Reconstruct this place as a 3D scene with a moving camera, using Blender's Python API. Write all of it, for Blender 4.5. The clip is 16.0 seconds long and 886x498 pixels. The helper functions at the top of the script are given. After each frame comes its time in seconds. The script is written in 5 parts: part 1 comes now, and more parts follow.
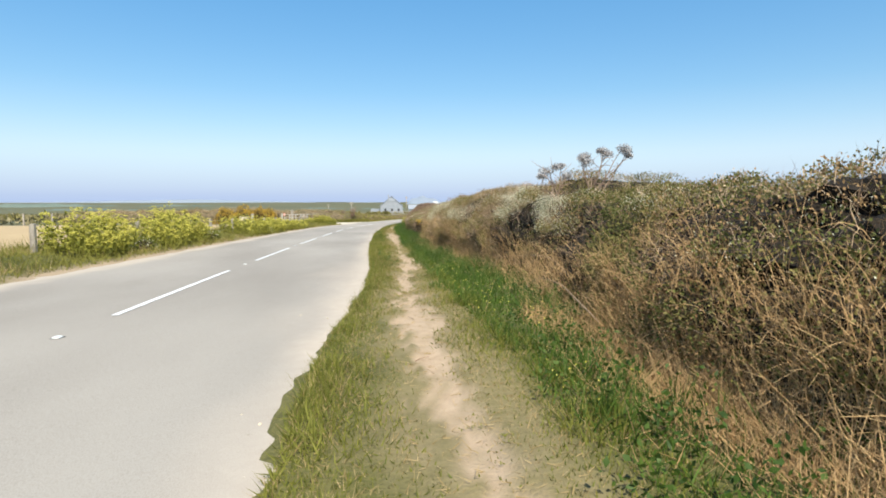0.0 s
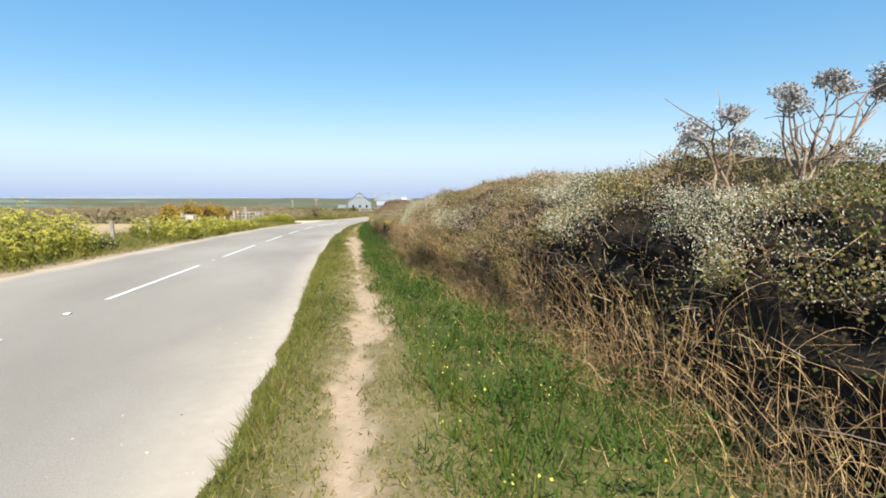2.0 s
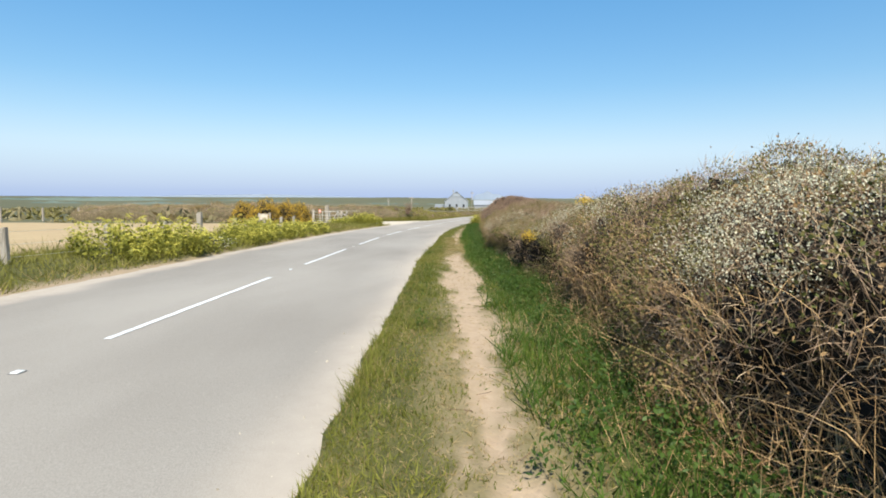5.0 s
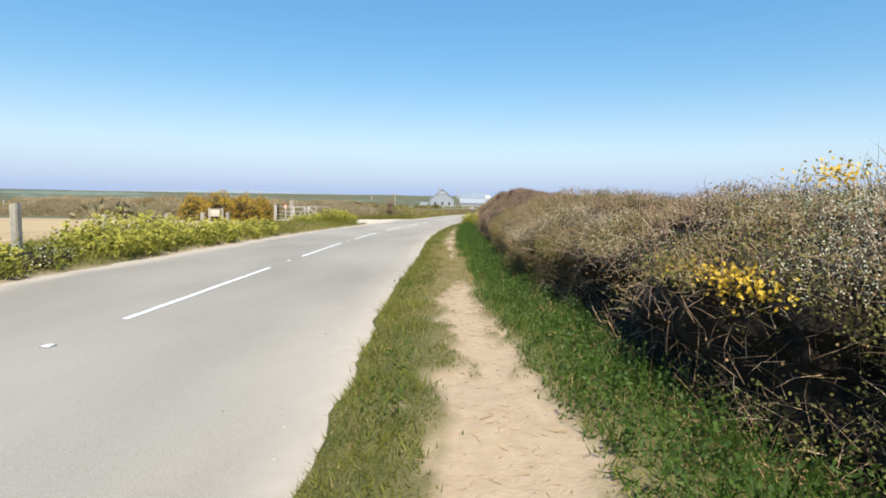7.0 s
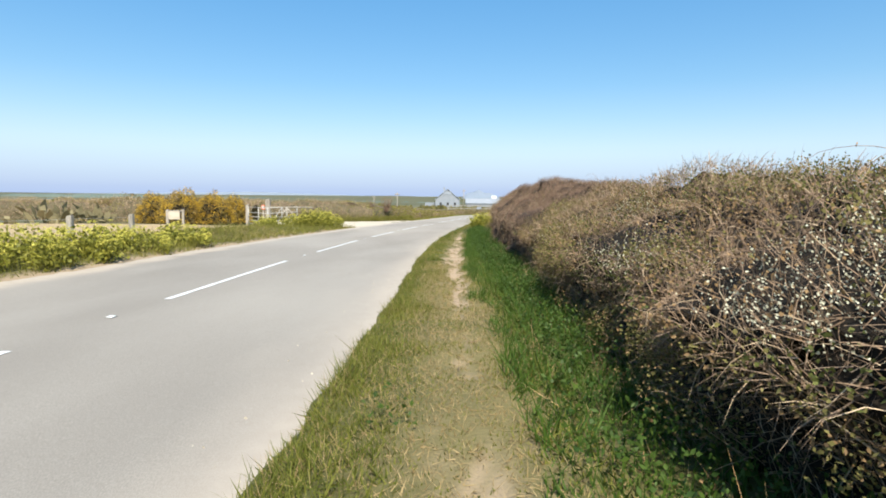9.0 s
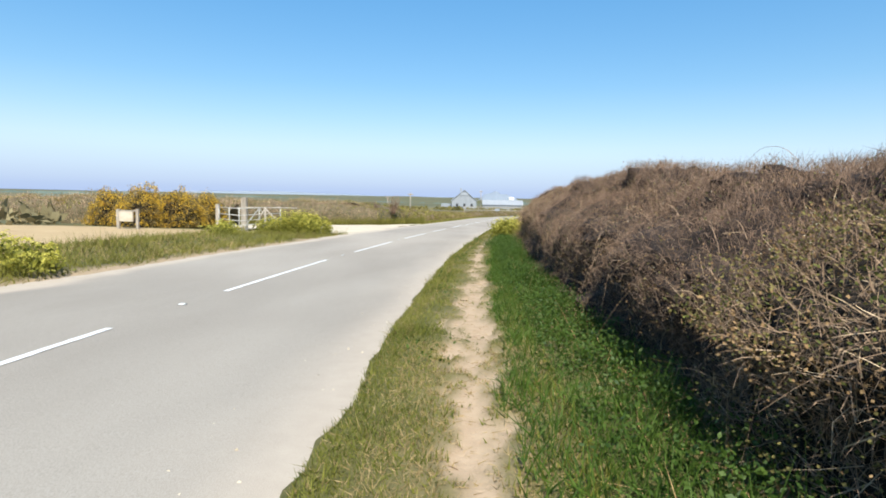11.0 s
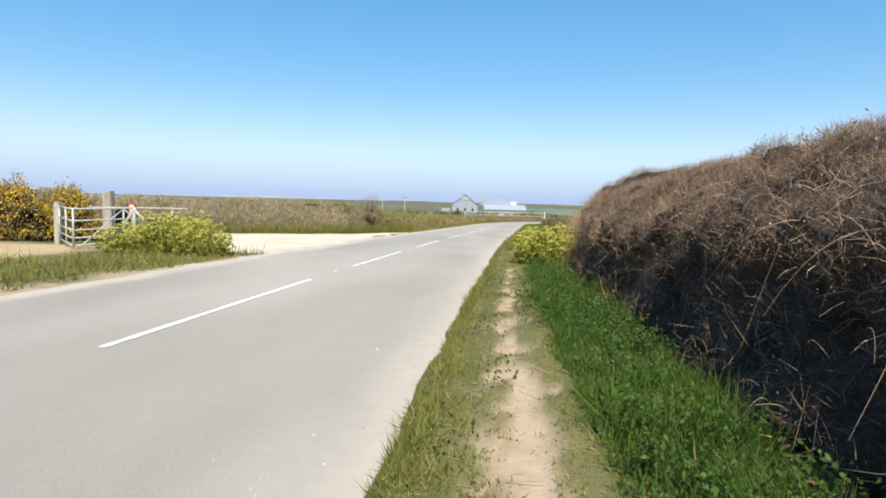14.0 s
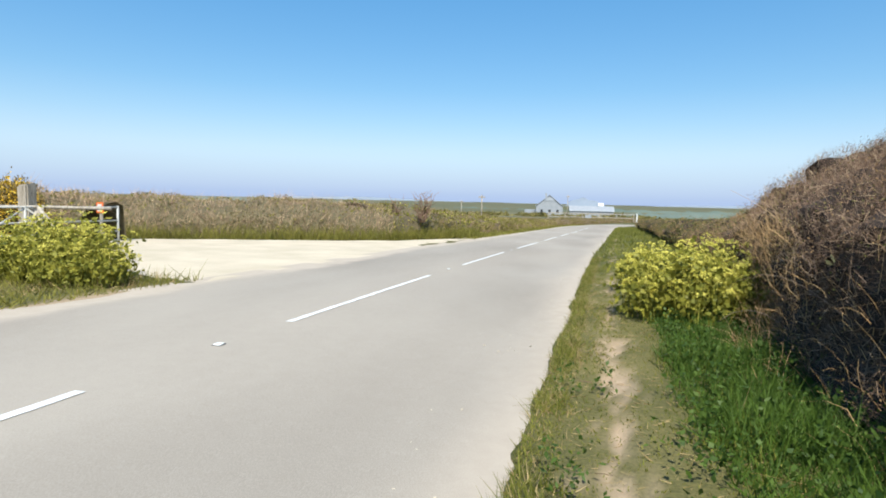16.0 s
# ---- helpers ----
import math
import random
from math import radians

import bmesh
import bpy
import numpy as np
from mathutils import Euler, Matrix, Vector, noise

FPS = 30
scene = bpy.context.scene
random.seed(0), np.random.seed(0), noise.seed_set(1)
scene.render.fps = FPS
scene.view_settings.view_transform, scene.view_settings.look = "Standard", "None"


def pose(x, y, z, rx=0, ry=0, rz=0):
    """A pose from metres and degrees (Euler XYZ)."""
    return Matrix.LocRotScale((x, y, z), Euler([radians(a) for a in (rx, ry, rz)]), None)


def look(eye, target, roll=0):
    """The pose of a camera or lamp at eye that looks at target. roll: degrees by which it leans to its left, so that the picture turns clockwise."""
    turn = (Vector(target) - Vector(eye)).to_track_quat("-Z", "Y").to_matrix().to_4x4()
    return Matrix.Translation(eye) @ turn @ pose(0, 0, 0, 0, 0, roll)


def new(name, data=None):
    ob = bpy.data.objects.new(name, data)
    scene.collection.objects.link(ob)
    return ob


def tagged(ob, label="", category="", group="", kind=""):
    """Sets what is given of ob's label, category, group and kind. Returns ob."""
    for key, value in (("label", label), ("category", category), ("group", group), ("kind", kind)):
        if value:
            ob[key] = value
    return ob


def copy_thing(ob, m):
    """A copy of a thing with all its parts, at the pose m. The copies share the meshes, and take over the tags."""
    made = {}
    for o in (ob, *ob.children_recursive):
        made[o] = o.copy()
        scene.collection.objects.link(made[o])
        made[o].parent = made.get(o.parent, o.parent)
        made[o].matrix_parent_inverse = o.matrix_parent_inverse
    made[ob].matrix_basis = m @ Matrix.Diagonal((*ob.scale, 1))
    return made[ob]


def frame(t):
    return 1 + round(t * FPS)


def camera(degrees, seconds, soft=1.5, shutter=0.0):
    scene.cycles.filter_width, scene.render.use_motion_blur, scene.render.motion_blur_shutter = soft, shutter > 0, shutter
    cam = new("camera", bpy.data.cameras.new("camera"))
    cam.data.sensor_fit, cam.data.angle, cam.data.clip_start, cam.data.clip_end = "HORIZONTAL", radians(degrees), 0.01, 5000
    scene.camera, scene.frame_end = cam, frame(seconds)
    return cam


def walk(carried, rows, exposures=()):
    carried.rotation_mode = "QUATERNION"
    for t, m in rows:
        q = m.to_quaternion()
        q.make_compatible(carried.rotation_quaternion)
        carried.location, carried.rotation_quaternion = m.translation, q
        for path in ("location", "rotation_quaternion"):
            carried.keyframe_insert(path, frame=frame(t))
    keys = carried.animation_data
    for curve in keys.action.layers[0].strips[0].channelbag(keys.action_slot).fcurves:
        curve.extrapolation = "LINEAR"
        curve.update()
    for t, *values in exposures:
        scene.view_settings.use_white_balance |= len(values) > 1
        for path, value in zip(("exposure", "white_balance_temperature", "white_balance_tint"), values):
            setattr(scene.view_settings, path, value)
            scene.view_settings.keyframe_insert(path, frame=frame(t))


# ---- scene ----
cam = camera(75.0, 16.0, 1.8)
# seconds, eye, heading to the left of north, tilt, lean
PATH = [
    (0.0, (-0.573, 0.220, 0.869), -4.94, -4.75, -0.03),
    (0.5, (-0.496, 1.241, 0.879), -6.82, -4.74, -0.08),
    (1.0, (-0.430, 2.293, 0.886), -6.90, -4.97, 0.05),
    (1.5, (-0.383, 3.405, 0.888), -7.63, -5.03, 0.29),
    (2.0, (-0.366, 4.607, 0.881), -8.03, -5.12, 0.07),
    (2.5, (-0.385, 5.920, 0.865), -8.09, -5.27, -0.12),
    (3.0, (-0.430, 7.318, 0.841), -8.12, -5.30, -0.12),
    (3.5, (-0.489, 8.768, 0.811), -7.94, -5.32, 0.10),
    (3.6, (-0.501, 9.061, 0.804), -6.86, -5.22, 0.15),
    (3.7, (-0.512, 9.355, 0.797), 1.75, -5.13, 0.21),
    (3.8, (-0.524, 9.648, 0.791), 1.75, -5.13, 0.21),
    (4.0, (-0.546, 10.235, 0.777), 1.75, -5.07, 0.25),
    (4.2, (-0.566, 10.819, 0.763), 1.65, -5.08, 0.26),
    (6.3, (-0.750, 16.846, 0.589), 0.84, -5.30, 0.44),
    (6.5, (-0.776, 17.416, 0.568), 0.19, -5.24, 0.85),
    (7.0, (-0.843, 18.830, 0.512), -0.09, -5.35, 0.94),
    (7.5, (-0.895, 20.210, 0.457), -0.31, -5.14, 0.85),
    (8.0, (-0.908, 21.528, 0.408), -0.23, -5.06, 0.62),
    (8.5, (-0.867, 22.771, 0.369), -0.63, -5.23, 1.13),
    (9.0, (-0.750, 23.985, 0.354), 0.50, -5.30, 0.56),
    (9.5, (-0.640, 25.210, 0.348), 1.38, -5.25, 0.42),
    (9.7, (-0.625, 25.710, 0.341), 1.70, -5.28, 0.44),
    (11.8, (-0.783, 31.426, 0.267), 2.20, -5.03, 1.50),
    (12.0, (-0.785, 32.003, 0.252), 2.24, -4.94, 1.59),
    (12.5, (-0.776, 33.454, 0.207), 2.25, -4.70, 1.39),
    (13.0, (-0.760, 34.911, 0.158), 2.15, -4.63, 1.71),
    (13.5, (-0.750, 36.366, 0.114), 2.07, -4.63, 1.45),
    (14.0, (-0.738, 37.793, 0.078), 2.17, -4.76, 1.43),
    (14.5, (-0.708, 39.164, 0.048), 1.89, -4.68, 1.91),
    (15.0, (-0.653, 40.461, 0.025), 3.94, -4.72, 1.62),
    (15.5, (-0.576, 41.701, 0.006), 9.51, -4.91, 1.40),
    (16.0, (-0.490, 42.914, -0.011), 10.48, -4.82, 1.32),
]
walk(cam, [(t, Matrix.Translation(e) @ pose(0, 0, 0, 0, 0, yaw) @ pose(0, 0, 0, 90 + tilt) @ pose(0, 0, 0, 0, 0, lean))
           for t, e, yaw, tilt, lean in PATH], [(0, 0.7, 6250, 8), (3.5, 0.78, 6250, 8), (4, 0.64, 6200, 8), (7, 0.64, 6150, 8), (9.5, 0.73, 6150, 8), (12, 0.71, 6050, 8), (14, 0.7, 6050, 8), (16, 0.62, 6000, 7)])

# ---- light ----
SUN_AZ, SUN_EL = 170.0, 50.0        # clockwise from north (+y), height
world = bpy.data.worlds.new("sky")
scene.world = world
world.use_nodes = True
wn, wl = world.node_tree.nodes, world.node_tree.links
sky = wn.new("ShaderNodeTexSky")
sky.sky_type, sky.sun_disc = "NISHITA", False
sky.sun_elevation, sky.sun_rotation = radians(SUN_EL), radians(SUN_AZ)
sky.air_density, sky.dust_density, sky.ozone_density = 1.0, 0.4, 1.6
# Value multiplies the sky's brightness by 1.68, on top of strength 0.13
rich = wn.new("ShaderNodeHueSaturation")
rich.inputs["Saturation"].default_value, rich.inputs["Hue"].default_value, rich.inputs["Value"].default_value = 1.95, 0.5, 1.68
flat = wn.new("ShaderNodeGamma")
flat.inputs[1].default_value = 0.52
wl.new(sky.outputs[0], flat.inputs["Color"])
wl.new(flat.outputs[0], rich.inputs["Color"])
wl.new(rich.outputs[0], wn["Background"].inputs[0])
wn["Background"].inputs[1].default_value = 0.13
sun = new("sun", bpy.data.lights.new("sun", "SUN"))
sun.data.energy, sun.data.angle, sun.data.color = 5.0, radians(0.6), (1.0, 0.93, 0.81)
sd = Vector((math.sin(radians(SUN_AZ)) * math.cos(radians(SUN_EL)), math.cos(radians(SUN_AZ)) * math.cos(radians(SUN_EL)), math.sin(radians(SUN_EL))))
sun.matrix_world = look(sd * 50, (0, 0, 0))

# ---- numbers of the place ----
SLOPE = 0.02234
RNG = np.random.default_rng(7)


def smooth(a, b, x):
    t = np.clip((x - a) / (b - a), 0, 1)
    return t * t * (3 - 2 * t)


def hashed(i, j, k):
    h = np.sin(i * 127.1 + j * 311.7 + k * 74.7) * 43758.5453
    return h - np.floor(h)


def fuzz(x, y, z=0.0):
    """Value noise, -1 to 1."""
    x, y, z = np.broadcast_arrays(np.asarray(x, float), y, z)
    i, j, k = np.floor(x), np.floor(y), np.floor(z)
    u, v, w = x - i, y - j, z - k
    u, v, w = u * u * (3 - 2 * u), v * v * (3 - 2 * v), w * w * (3 - 2 * w)
    total = 0
    for a in (0, 1):
        for b in (0, 1):
            for c in (0, 1):
                total = total + hashed(i + a, j + b, k + c) * (u if a else 1 - u) * (v if b else 1 - v) * (w if c else 1 - w)
    return total * 2 - 1


def table(pairs, step=0.25, blur=4.0):
    ys, vs = zip(*pairs)
    grid = np.arange(min(ys) - 10, max(ys) + 10, step)
    vals = np.interp(grid, ys, vs)
    k = np.exp(-np.linspace(-2, 2, int(blur / step) * 2 + 1) ** 2)
    n = len(k) // 2
    vals = np.convolve(np.pad(vals, n, mode="edge"), k / k.sum(), mode="valid")
    return lambda y: np.interp(y, grid, vals)


bend = table([(-6, -2.45), (5.4, -2.98), (9.3, -3.11), (15.4, -3.25), (21.4, -3.34), (27.4, -3.4), (33.4, -3.41), (39.4, -3.2), (45.4, -2.78), (51.5, -2.24), (57.4, -1.62), (75, 0.47), (95, 2.85)], 0.25, 3.0)


def mid(y):
    """The x of the road's centre line."""
    y = np.asarray(y, float)
    far = np.maximum(y - 92, 0)
    return bend(np.clip(y, -6, 92)) + 0.119 * far + 0.004 * np.minimum(far, 60) ** 2 + 0.48 * np.maximum(far - 60, 0) + 0.04 * np.minimum(y + 6, 0)


def fall(y):
    """The ground's long slope: down towards the north, level far off."""
    y = np.asarray(y, float)
    y1 = np.clip(y, -60, 110)
    return -SLOPE * y1 - 0.0165 * np.clip(y - 110, 0, 180) - 0.003 * np.clip(y - 290, 0, 400)


RIGHT, LEFT = 2.05, -2.42
trail_mid = table([(-4, 2.5), (4, 2.55), (6, 2.57), (8, 2.65), (9.3, 2.77), (10.2, 2.87), (12, 2.77), (14, 2.79), (18, 2.8), (20.6, 2.76), (22, 2.78), (23.5, 2.73), (28, 2.75), (33, 2.76), (36.8, 2.73), (38, 2.69), (39.5, 2.66), (45, 2.6), (60, 2.6)], 0.25, 1.0)
trail_half = table([(-4, 0.08), (3, 0.11), (4.4, 0.19), (6, 0.13), (7, 0.1), (8.2, 0.06), (9.3, 0.14), (10.4, 0.16), (11.3, 0.06), (12, 0.07), (14, 0.1), (17, 0.16), (19, 0.22), (22, 0.27), (24, 0.24), (25.2, 0.12), (26.2, -0.03), (27.5, -0.02), (29, 0.03), (31, 0.1), (33, 0.13), (35, 0.15), (37, 0.14), (39, 0.11), (41, 0.1), (43, 0.04), (46, 0.05), (48, 0.02), (52, 0.02), (60, 0.0)], 0.25, 1.0)


verge_edge = table([(-4, -0.22), (3, -0.21), (4.2, -0.15), (5.2, -0.07), (6.6, 0.05), (8, 0.09), (9.5, 0.11), (11.5, 0.07), (13, 0.03), (17, -0.02), (19, -0.01), (24.5, -0.06), (26, 0.0), (29, 0.08), (34, 0.08), (42, 0.11), (47, 0.17), (60, 0.16)], 0.25, 1.0)


def bare(u, y):
    """How bare the earth is: 1 on the trodden path, 0 in the grass."""
    ragged = fuzz(u * 7, y * 3.2) * 0.11 + fuzz(u * 22, y * 15, 3.0) * 0.11
    centre = trail_mid(y)
    patch = 0.5 + 0.5 * fuzz(y * 0.9, 3.0, 2.0)
    return smooth(0.09, -0.1, np.abs(u - centre) - trail_half(y) * (0.7 + 0.6 * patch) + ragged + 0.01)


def worn(u, y):
    """The thin, trampled turf on both sides of the path."""
    d = np.abs(u - trail_mid(y) - 0.05) + 0.14 * fuzz(u * 4, y * 2.2, 71.0) + 0.08 * fuzz(u * 13, y * 11, 73.0)
    return smooth(0.5, 0.22, d) * (0.75 + 0.25 * fuzz(y * 0.5, 75.0)) * np.interp(y, [-4, 18, 22, 30, 34, 39, 44, 54], [0.9, 0.85, 0.5, 0.65, 0.45, 0.3, 0.2, 0.0])


def sandy(x, y):
    """The pale bare field and track beyond the verge."""
    edge = 0.7 * fuzz(x * 0.25, y * 0.25) + 0.25 * fuzz(x * 1.3, y * 1.3)
    near = smooth(-8.6, -9.6, x + edge - 0.9 * smooth(34, 39, y)) * smooth(-36, -33, x + edge + 0.2 * (y - 45))
    return near * smooth(4, 7, y) * smooth(51.5, 50.0, y + edge * 0.8)


def height(x, y):
    u = x - mid(y)
    wob = 0.03 * fuzz(y * 2.3, 1.0) + 0.02 * fuzz(y * 7.0, 2.0)
    z = fall(y) - 0.025 * smooth(2.6, 2.0, np.abs(u - 0.1)) * smooth(-3.2, -2.6, u)
    z = z + 0.058 * smooth(RIGHT - 0.05, RIGHT + 0.04, u + wob - verge_edge(y)) * smooth(60, 20, np.abs(u))
    z = z + (0.07 * smooth(LEFT + 0.02, LEFT - 0.2, u + wob) + 0.14 * smooth(-2.9, -3.5, u) * smooth(-5.6, -4.4, u)) * smooth(46.5, 44.5, y - 0.55 * (u + 3))
    z = z + 0.012 * fuzz(x * 3, y * 3) * smooth(2.1, 2.4, np.abs(u)) + 0.03 * fuzz(x * 0.6, y * 0.6, 4.0) * smooth(3, 8, np.abs(u))
    z = z - 0.06 * smooth(49.2, 50.6, y + 0.25 * (u + 2.5)) * smooth(67, 65.5, y) * smooth(-17, -15, x) * smooth(-2.2, -2.5, u) * smooth(60, 55, y + 0.62 * u + 1.2) if np.ndim(x) else z
    z = z - 0.035 * bare(u, y)
    far = smooth(70, 300, np.hypot(x, y))
    return z + far * (1.2 * fuzz(x * 0.006, y * 0.006) + 0.5 * fuzz(x * 0.02, y * 0.02))


# ---- materials ----
def mat(name, dark, light, scale=6.0, rough=0.85, island=0.0, bump=0.0, leaf=0.0, fine=40.0, metal=0.0, spread=0.55, stretch=(1, 1, 1)):
    m = bpy.data.materials.new(name)
    m.use_nodes = True
    n, k = m.node_tree.nodes, m.node_tree.links
    bsdf = n["Principled BSDF"]
    co = n.new("ShaderNodeTexCoord")
    mp = n.new("ShaderNodeMapping")
    mp.inputs["Scale"].default_value = stretch
    k.new(co.outputs["Object"], mp.inputs[0])
    big, small = n.new("ShaderNodeTexNoise"), n.new("ShaderNodeTexNoise")
    big.inputs["Scale"].default_value, small.inputs["Scale"].default_value = scale, fine
    big.inputs["Detail"].default_value = small.inputs["Detail"].default_value = 4
    for t in (big, small):
        k.new(mp.outputs[0], t.inputs["Vector"])
    add = n.new("ShaderNodeMath")
    add.operation = "ADD"
    k.new(big.outputs[0], add.inputs[0])
    k.new(small.outputs[0], add.inputs[1])
    rng = n.new("ShaderNodeMapRange")
    rng.inputs["From Min"].default_value, rng.inputs["From Max"].default_value = 1 - spread * 0.5, 1 + spread * 0.5
    k.new(add.outputs[0], rng.inputs[0])
    mix = n.new("ShaderNodeMix")
    mix.data_type = "RGBA"
    mix.inputs["A"].default_value, mix.inputs["B"].default_value = (*dark, 1), (*light, 1)
    out = rng.outputs[0]
    if island:
        geo = n.new("ShaderNodeNewGeometry")
        mm = n.new("ShaderNodeMix")
        mm.inputs["Factor"].default_value = island
        k.new(out, mm.inputs["A"])
        k.new(geo.outputs["Random Per Island"], mm.inputs["B"])
        out = mm.outputs["Result"]
    k.new(out, mix.inputs["Factor"])
    k.new(mix.outputs["Result"], bsdf.inputs["Base Color"])
    bsdf.inputs["Roughness"].default_value, bsdf.inputs["Metallic"].default_value = rough, metal
    bsdf.inputs["Specular IOR Level"].default_value = 0.25
    if bump:
        bp = n.new("ShaderNodeBump")
        bp.inputs["Strength"].default_value, bp.inputs["Distance"].default_value = bump, 0.02
        k.new(add.outputs[0], bp.inputs["Height"])
        k.new(bp.outputs[0], bsdf.inputs["Normal"])
    if leaf:
        tr, ms = n.new("ShaderNodeBsdfTranslucent"), n.new("ShaderNodeMixShader")
        ms.inputs[0].default_value = leaf
        k.new(mix.outputs["Result"], tr.inputs[0])
        k.new(bsdf.outputs[0], ms.inputs[1])
        k.new(tr.outputs[0], ms.inputs[2])
        k.new(ms.outputs[0], n["Material Output"].inputs[0])
    return m


def layered(m, attribute, colour_a, colour_b, scale=30.0):
    """Lays a second, mottled colour over the material m where the mesh's attribute says so."""
    n, k = m.node_tree.nodes, m.node_tree.links
    bsdf = n["Principled BSDF"]
    old = bsdf.inputs["Base Color"].links[0].from_socket
    at = n.new("ShaderNodeAttribute")
    at.attribute_name = attribute
    no = n.new("ShaderNodeTexNoise")
    no.inputs["Scale"].default_value, no.inputs["Detail"].default_value = scale, 5
    co = n.new("ShaderNodeTexCoord")
    k.new(co.outputs["Object"], no.inputs["Vector"])
    ramp = n.new("ShaderNodeMix")
    ramp.data_type = "RGBA"
    ramp.inputs["A"].default_value, ramp.inputs["B"].default_value = (*colour_a, 1), (*colour_b, 1)
    k.new(no.outputs[0], ramp.inputs["Factor"])
    over = n.new("ShaderNodeMix")
    over.data_type = "RGBA"
    k.new(at.outputs["Fac"], over.inputs["Factor"])
    k.new(old, over.inputs["A"])
    k.new(ramp.outputs["Result"], over.inputs["B"])
    k.new(over.outputs["Result"], bsdf.inputs["Base Color"])
    return m


M_ground = mat("verge_soil", (0.05, 0.055, 0.013), (0.15, 0.13, 0.042), 1.3, 0.95, bump=0.4, fine=60)
layered(M_ground, "far", (0.05, 0.06, 0.03), (0.17, 0.15, 0.075), 0.018)
layered(M_ground, "sand", (0.33, 0.23, 0.12), (0.48, 0.36, 0.2), 1.1)
layered(M_ground, "worn", (0.13, 0.105, 0.04), (0.34, 0.26, 0.14), 22)
layered(M_ground, "bare", (0.31, 0.22, 0.137), (0.48, 0.36, 0.24), 14)
M_road = mat("worn_asphalt", (0.235, 0.207, 0.172), (0.345, 0.308, 0.258), 0.5, 0.9, bump=0.25, fine=260, spread=0.4, stretch=(1, 0.35, 1))
layered(M_road, "dust_and_pale", (0.38, 0.315, 0.245), (0.5, 0.425, 0.34), 9)
M_sand = mat("pale_gravel", (0.46, 0.39, 0.28), (0.62, 0.53, 0.4), 1.2, 0.95, bump=0.5, fine=90)
M_paint = mat("road_paint", (0.56, 0.55, 0.52), (0.8, 0.79, 0.76), 7, 0.7, fine=120)
M_grass = mat("green_grass", (0.05, 0.072, 0.009), (0.26, 0.245, 0.042), 1.1, 0.7, island=0.45, leaf=0.25)
M_lush = mat("lush_grass", (0.022, 0.055, 0.006), (0.105, 0.165, 0.02), 1.5, 0.65, island=0.5, leaf=0.25)
M_dry = mat("dry_grass", (0.22, 0.145, 0.05), (0.5, 0.38, 0.19), 2.0, 0.8, island=0.6, leaf=0.2)
M_straw = mat("dead_bracken", (0.25, 0.135, 0.05), (0.6, 0.41, 0.2), 2.0, 0.85, island=0.6, leaf=0.1)
# near-black sheet colour: paints the shade seen through gaps in the leaves
M_shade_core = mat("hedge_shade", (0.006, 0.0045, 0.003), (0.026, 0.018, 0.01), 5, 1.0, bump=0.6)
M_twig = mat("brown_twigs", (0.105, 0.066, 0.04), (0.4, 0.275, 0.175), 2, 0.9, island=0.6)
M_thorn = mat("thorn_twigs", (0.085, 0.053, 0.034), (0.32, 0.21, 0.14), 2, 0.9, island=0.6)
M_twig_pale = mat("grey_twigs", (0.28, 0.19, 0.11), (0.62, 0.47, 0.3), 2, 0.9, island=0.6)
M_cane = mat("bramble_canes", (0.2, 0.13, 0.09), (0.4, 0.29, 0.2), 3, 0.8, fine=20)
M_leaf = mat("olive_leaves", (0.1, 0.09, 0.024), (0.27, 0.225, 0.075), 2.5, 0.8, island=0.6, leaf=0.25)
M_leaf_dark = mat("dark_leaves", (0.04, 0.05, 0.013), (0.15, 0.155, 0.035), 2.5, 0.75, island=0.6, leaf=0.2)
M_leaf_brown = mat("rusty_leaves", (0.15, 0.085, 0.035), (0.42, 0.27, 0.125), 2.5, 0.8, island=0.6, leaf=0.2)
M_bloom = mat("white_blossom", (0.5, 0.46, 0.3), (0.8, 0.76, 0.56), 9, 0.7, island=0.6, leaf=0.3)
M_weed = mat("green_weeds", (0.02, 0.05, 0.007), (0.095, 0.145, 0.022), 3.0, 0.55, island=0.6, leaf=0.3)
# dark brown version, painting the shade behind the leafless thorn twigs
M_thorn_shade = mat("thorn_shade", (0.012, 0.008, 0.006), (0.055, 0.037, 0.026), 6, 1.0, bump=0.6)
M_heath = mat("heath_scrub", (0.15, 0.125, 0.06), (0.34, 0.285, 0.15), 1.5, 0.85, island=0.6, leaf=0.2)
M_verge = mat("verge_grass", (0.085, 0.095, 0.014), (0.3, 0.265, 0.055), 0.9, 0.7, island=0.45, leaf=0.25)
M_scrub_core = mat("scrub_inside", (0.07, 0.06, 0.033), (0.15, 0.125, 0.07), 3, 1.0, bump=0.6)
M_umbel = mat("yellow_umbels", (0.46, 0.41, 0.05), (0.74, 0.66, 0.15), 6, 0.7, island=0.6, leaf=0.25)
M_alex = mat("alexanders_leaves", (0.1, 0.115, 0.014), (0.37, 0.335, 0.05), 4, 0.55, island=0.6, leaf=0.3)
M_gorse = mat("gorse_spines", (0.11, 0.085, 0.028), (0.27, 0.195, 0.07), 4, 0.8, island=0.6, leaf=0.1)
M_gorse_bloom = mat("gorse_blossom", (0.55, 0.33, 0.025), (0.8, 0.54, 0.06), 5, 0.6, island=0.6, leaf=0.25)
M_wood = mat("weathered_wood", (0.2, 0.17, 0.13), (0.46, 0.41, 0.34), 9, 0.9, bump=0.4, fine=70, stretch=(1, 1, 0.15))
M_steel = mat("galvanised_steel", (0.36, 0.35, 0.31), (0.55, 0.53, 0.48), 12, 0.6, metal=0.2)
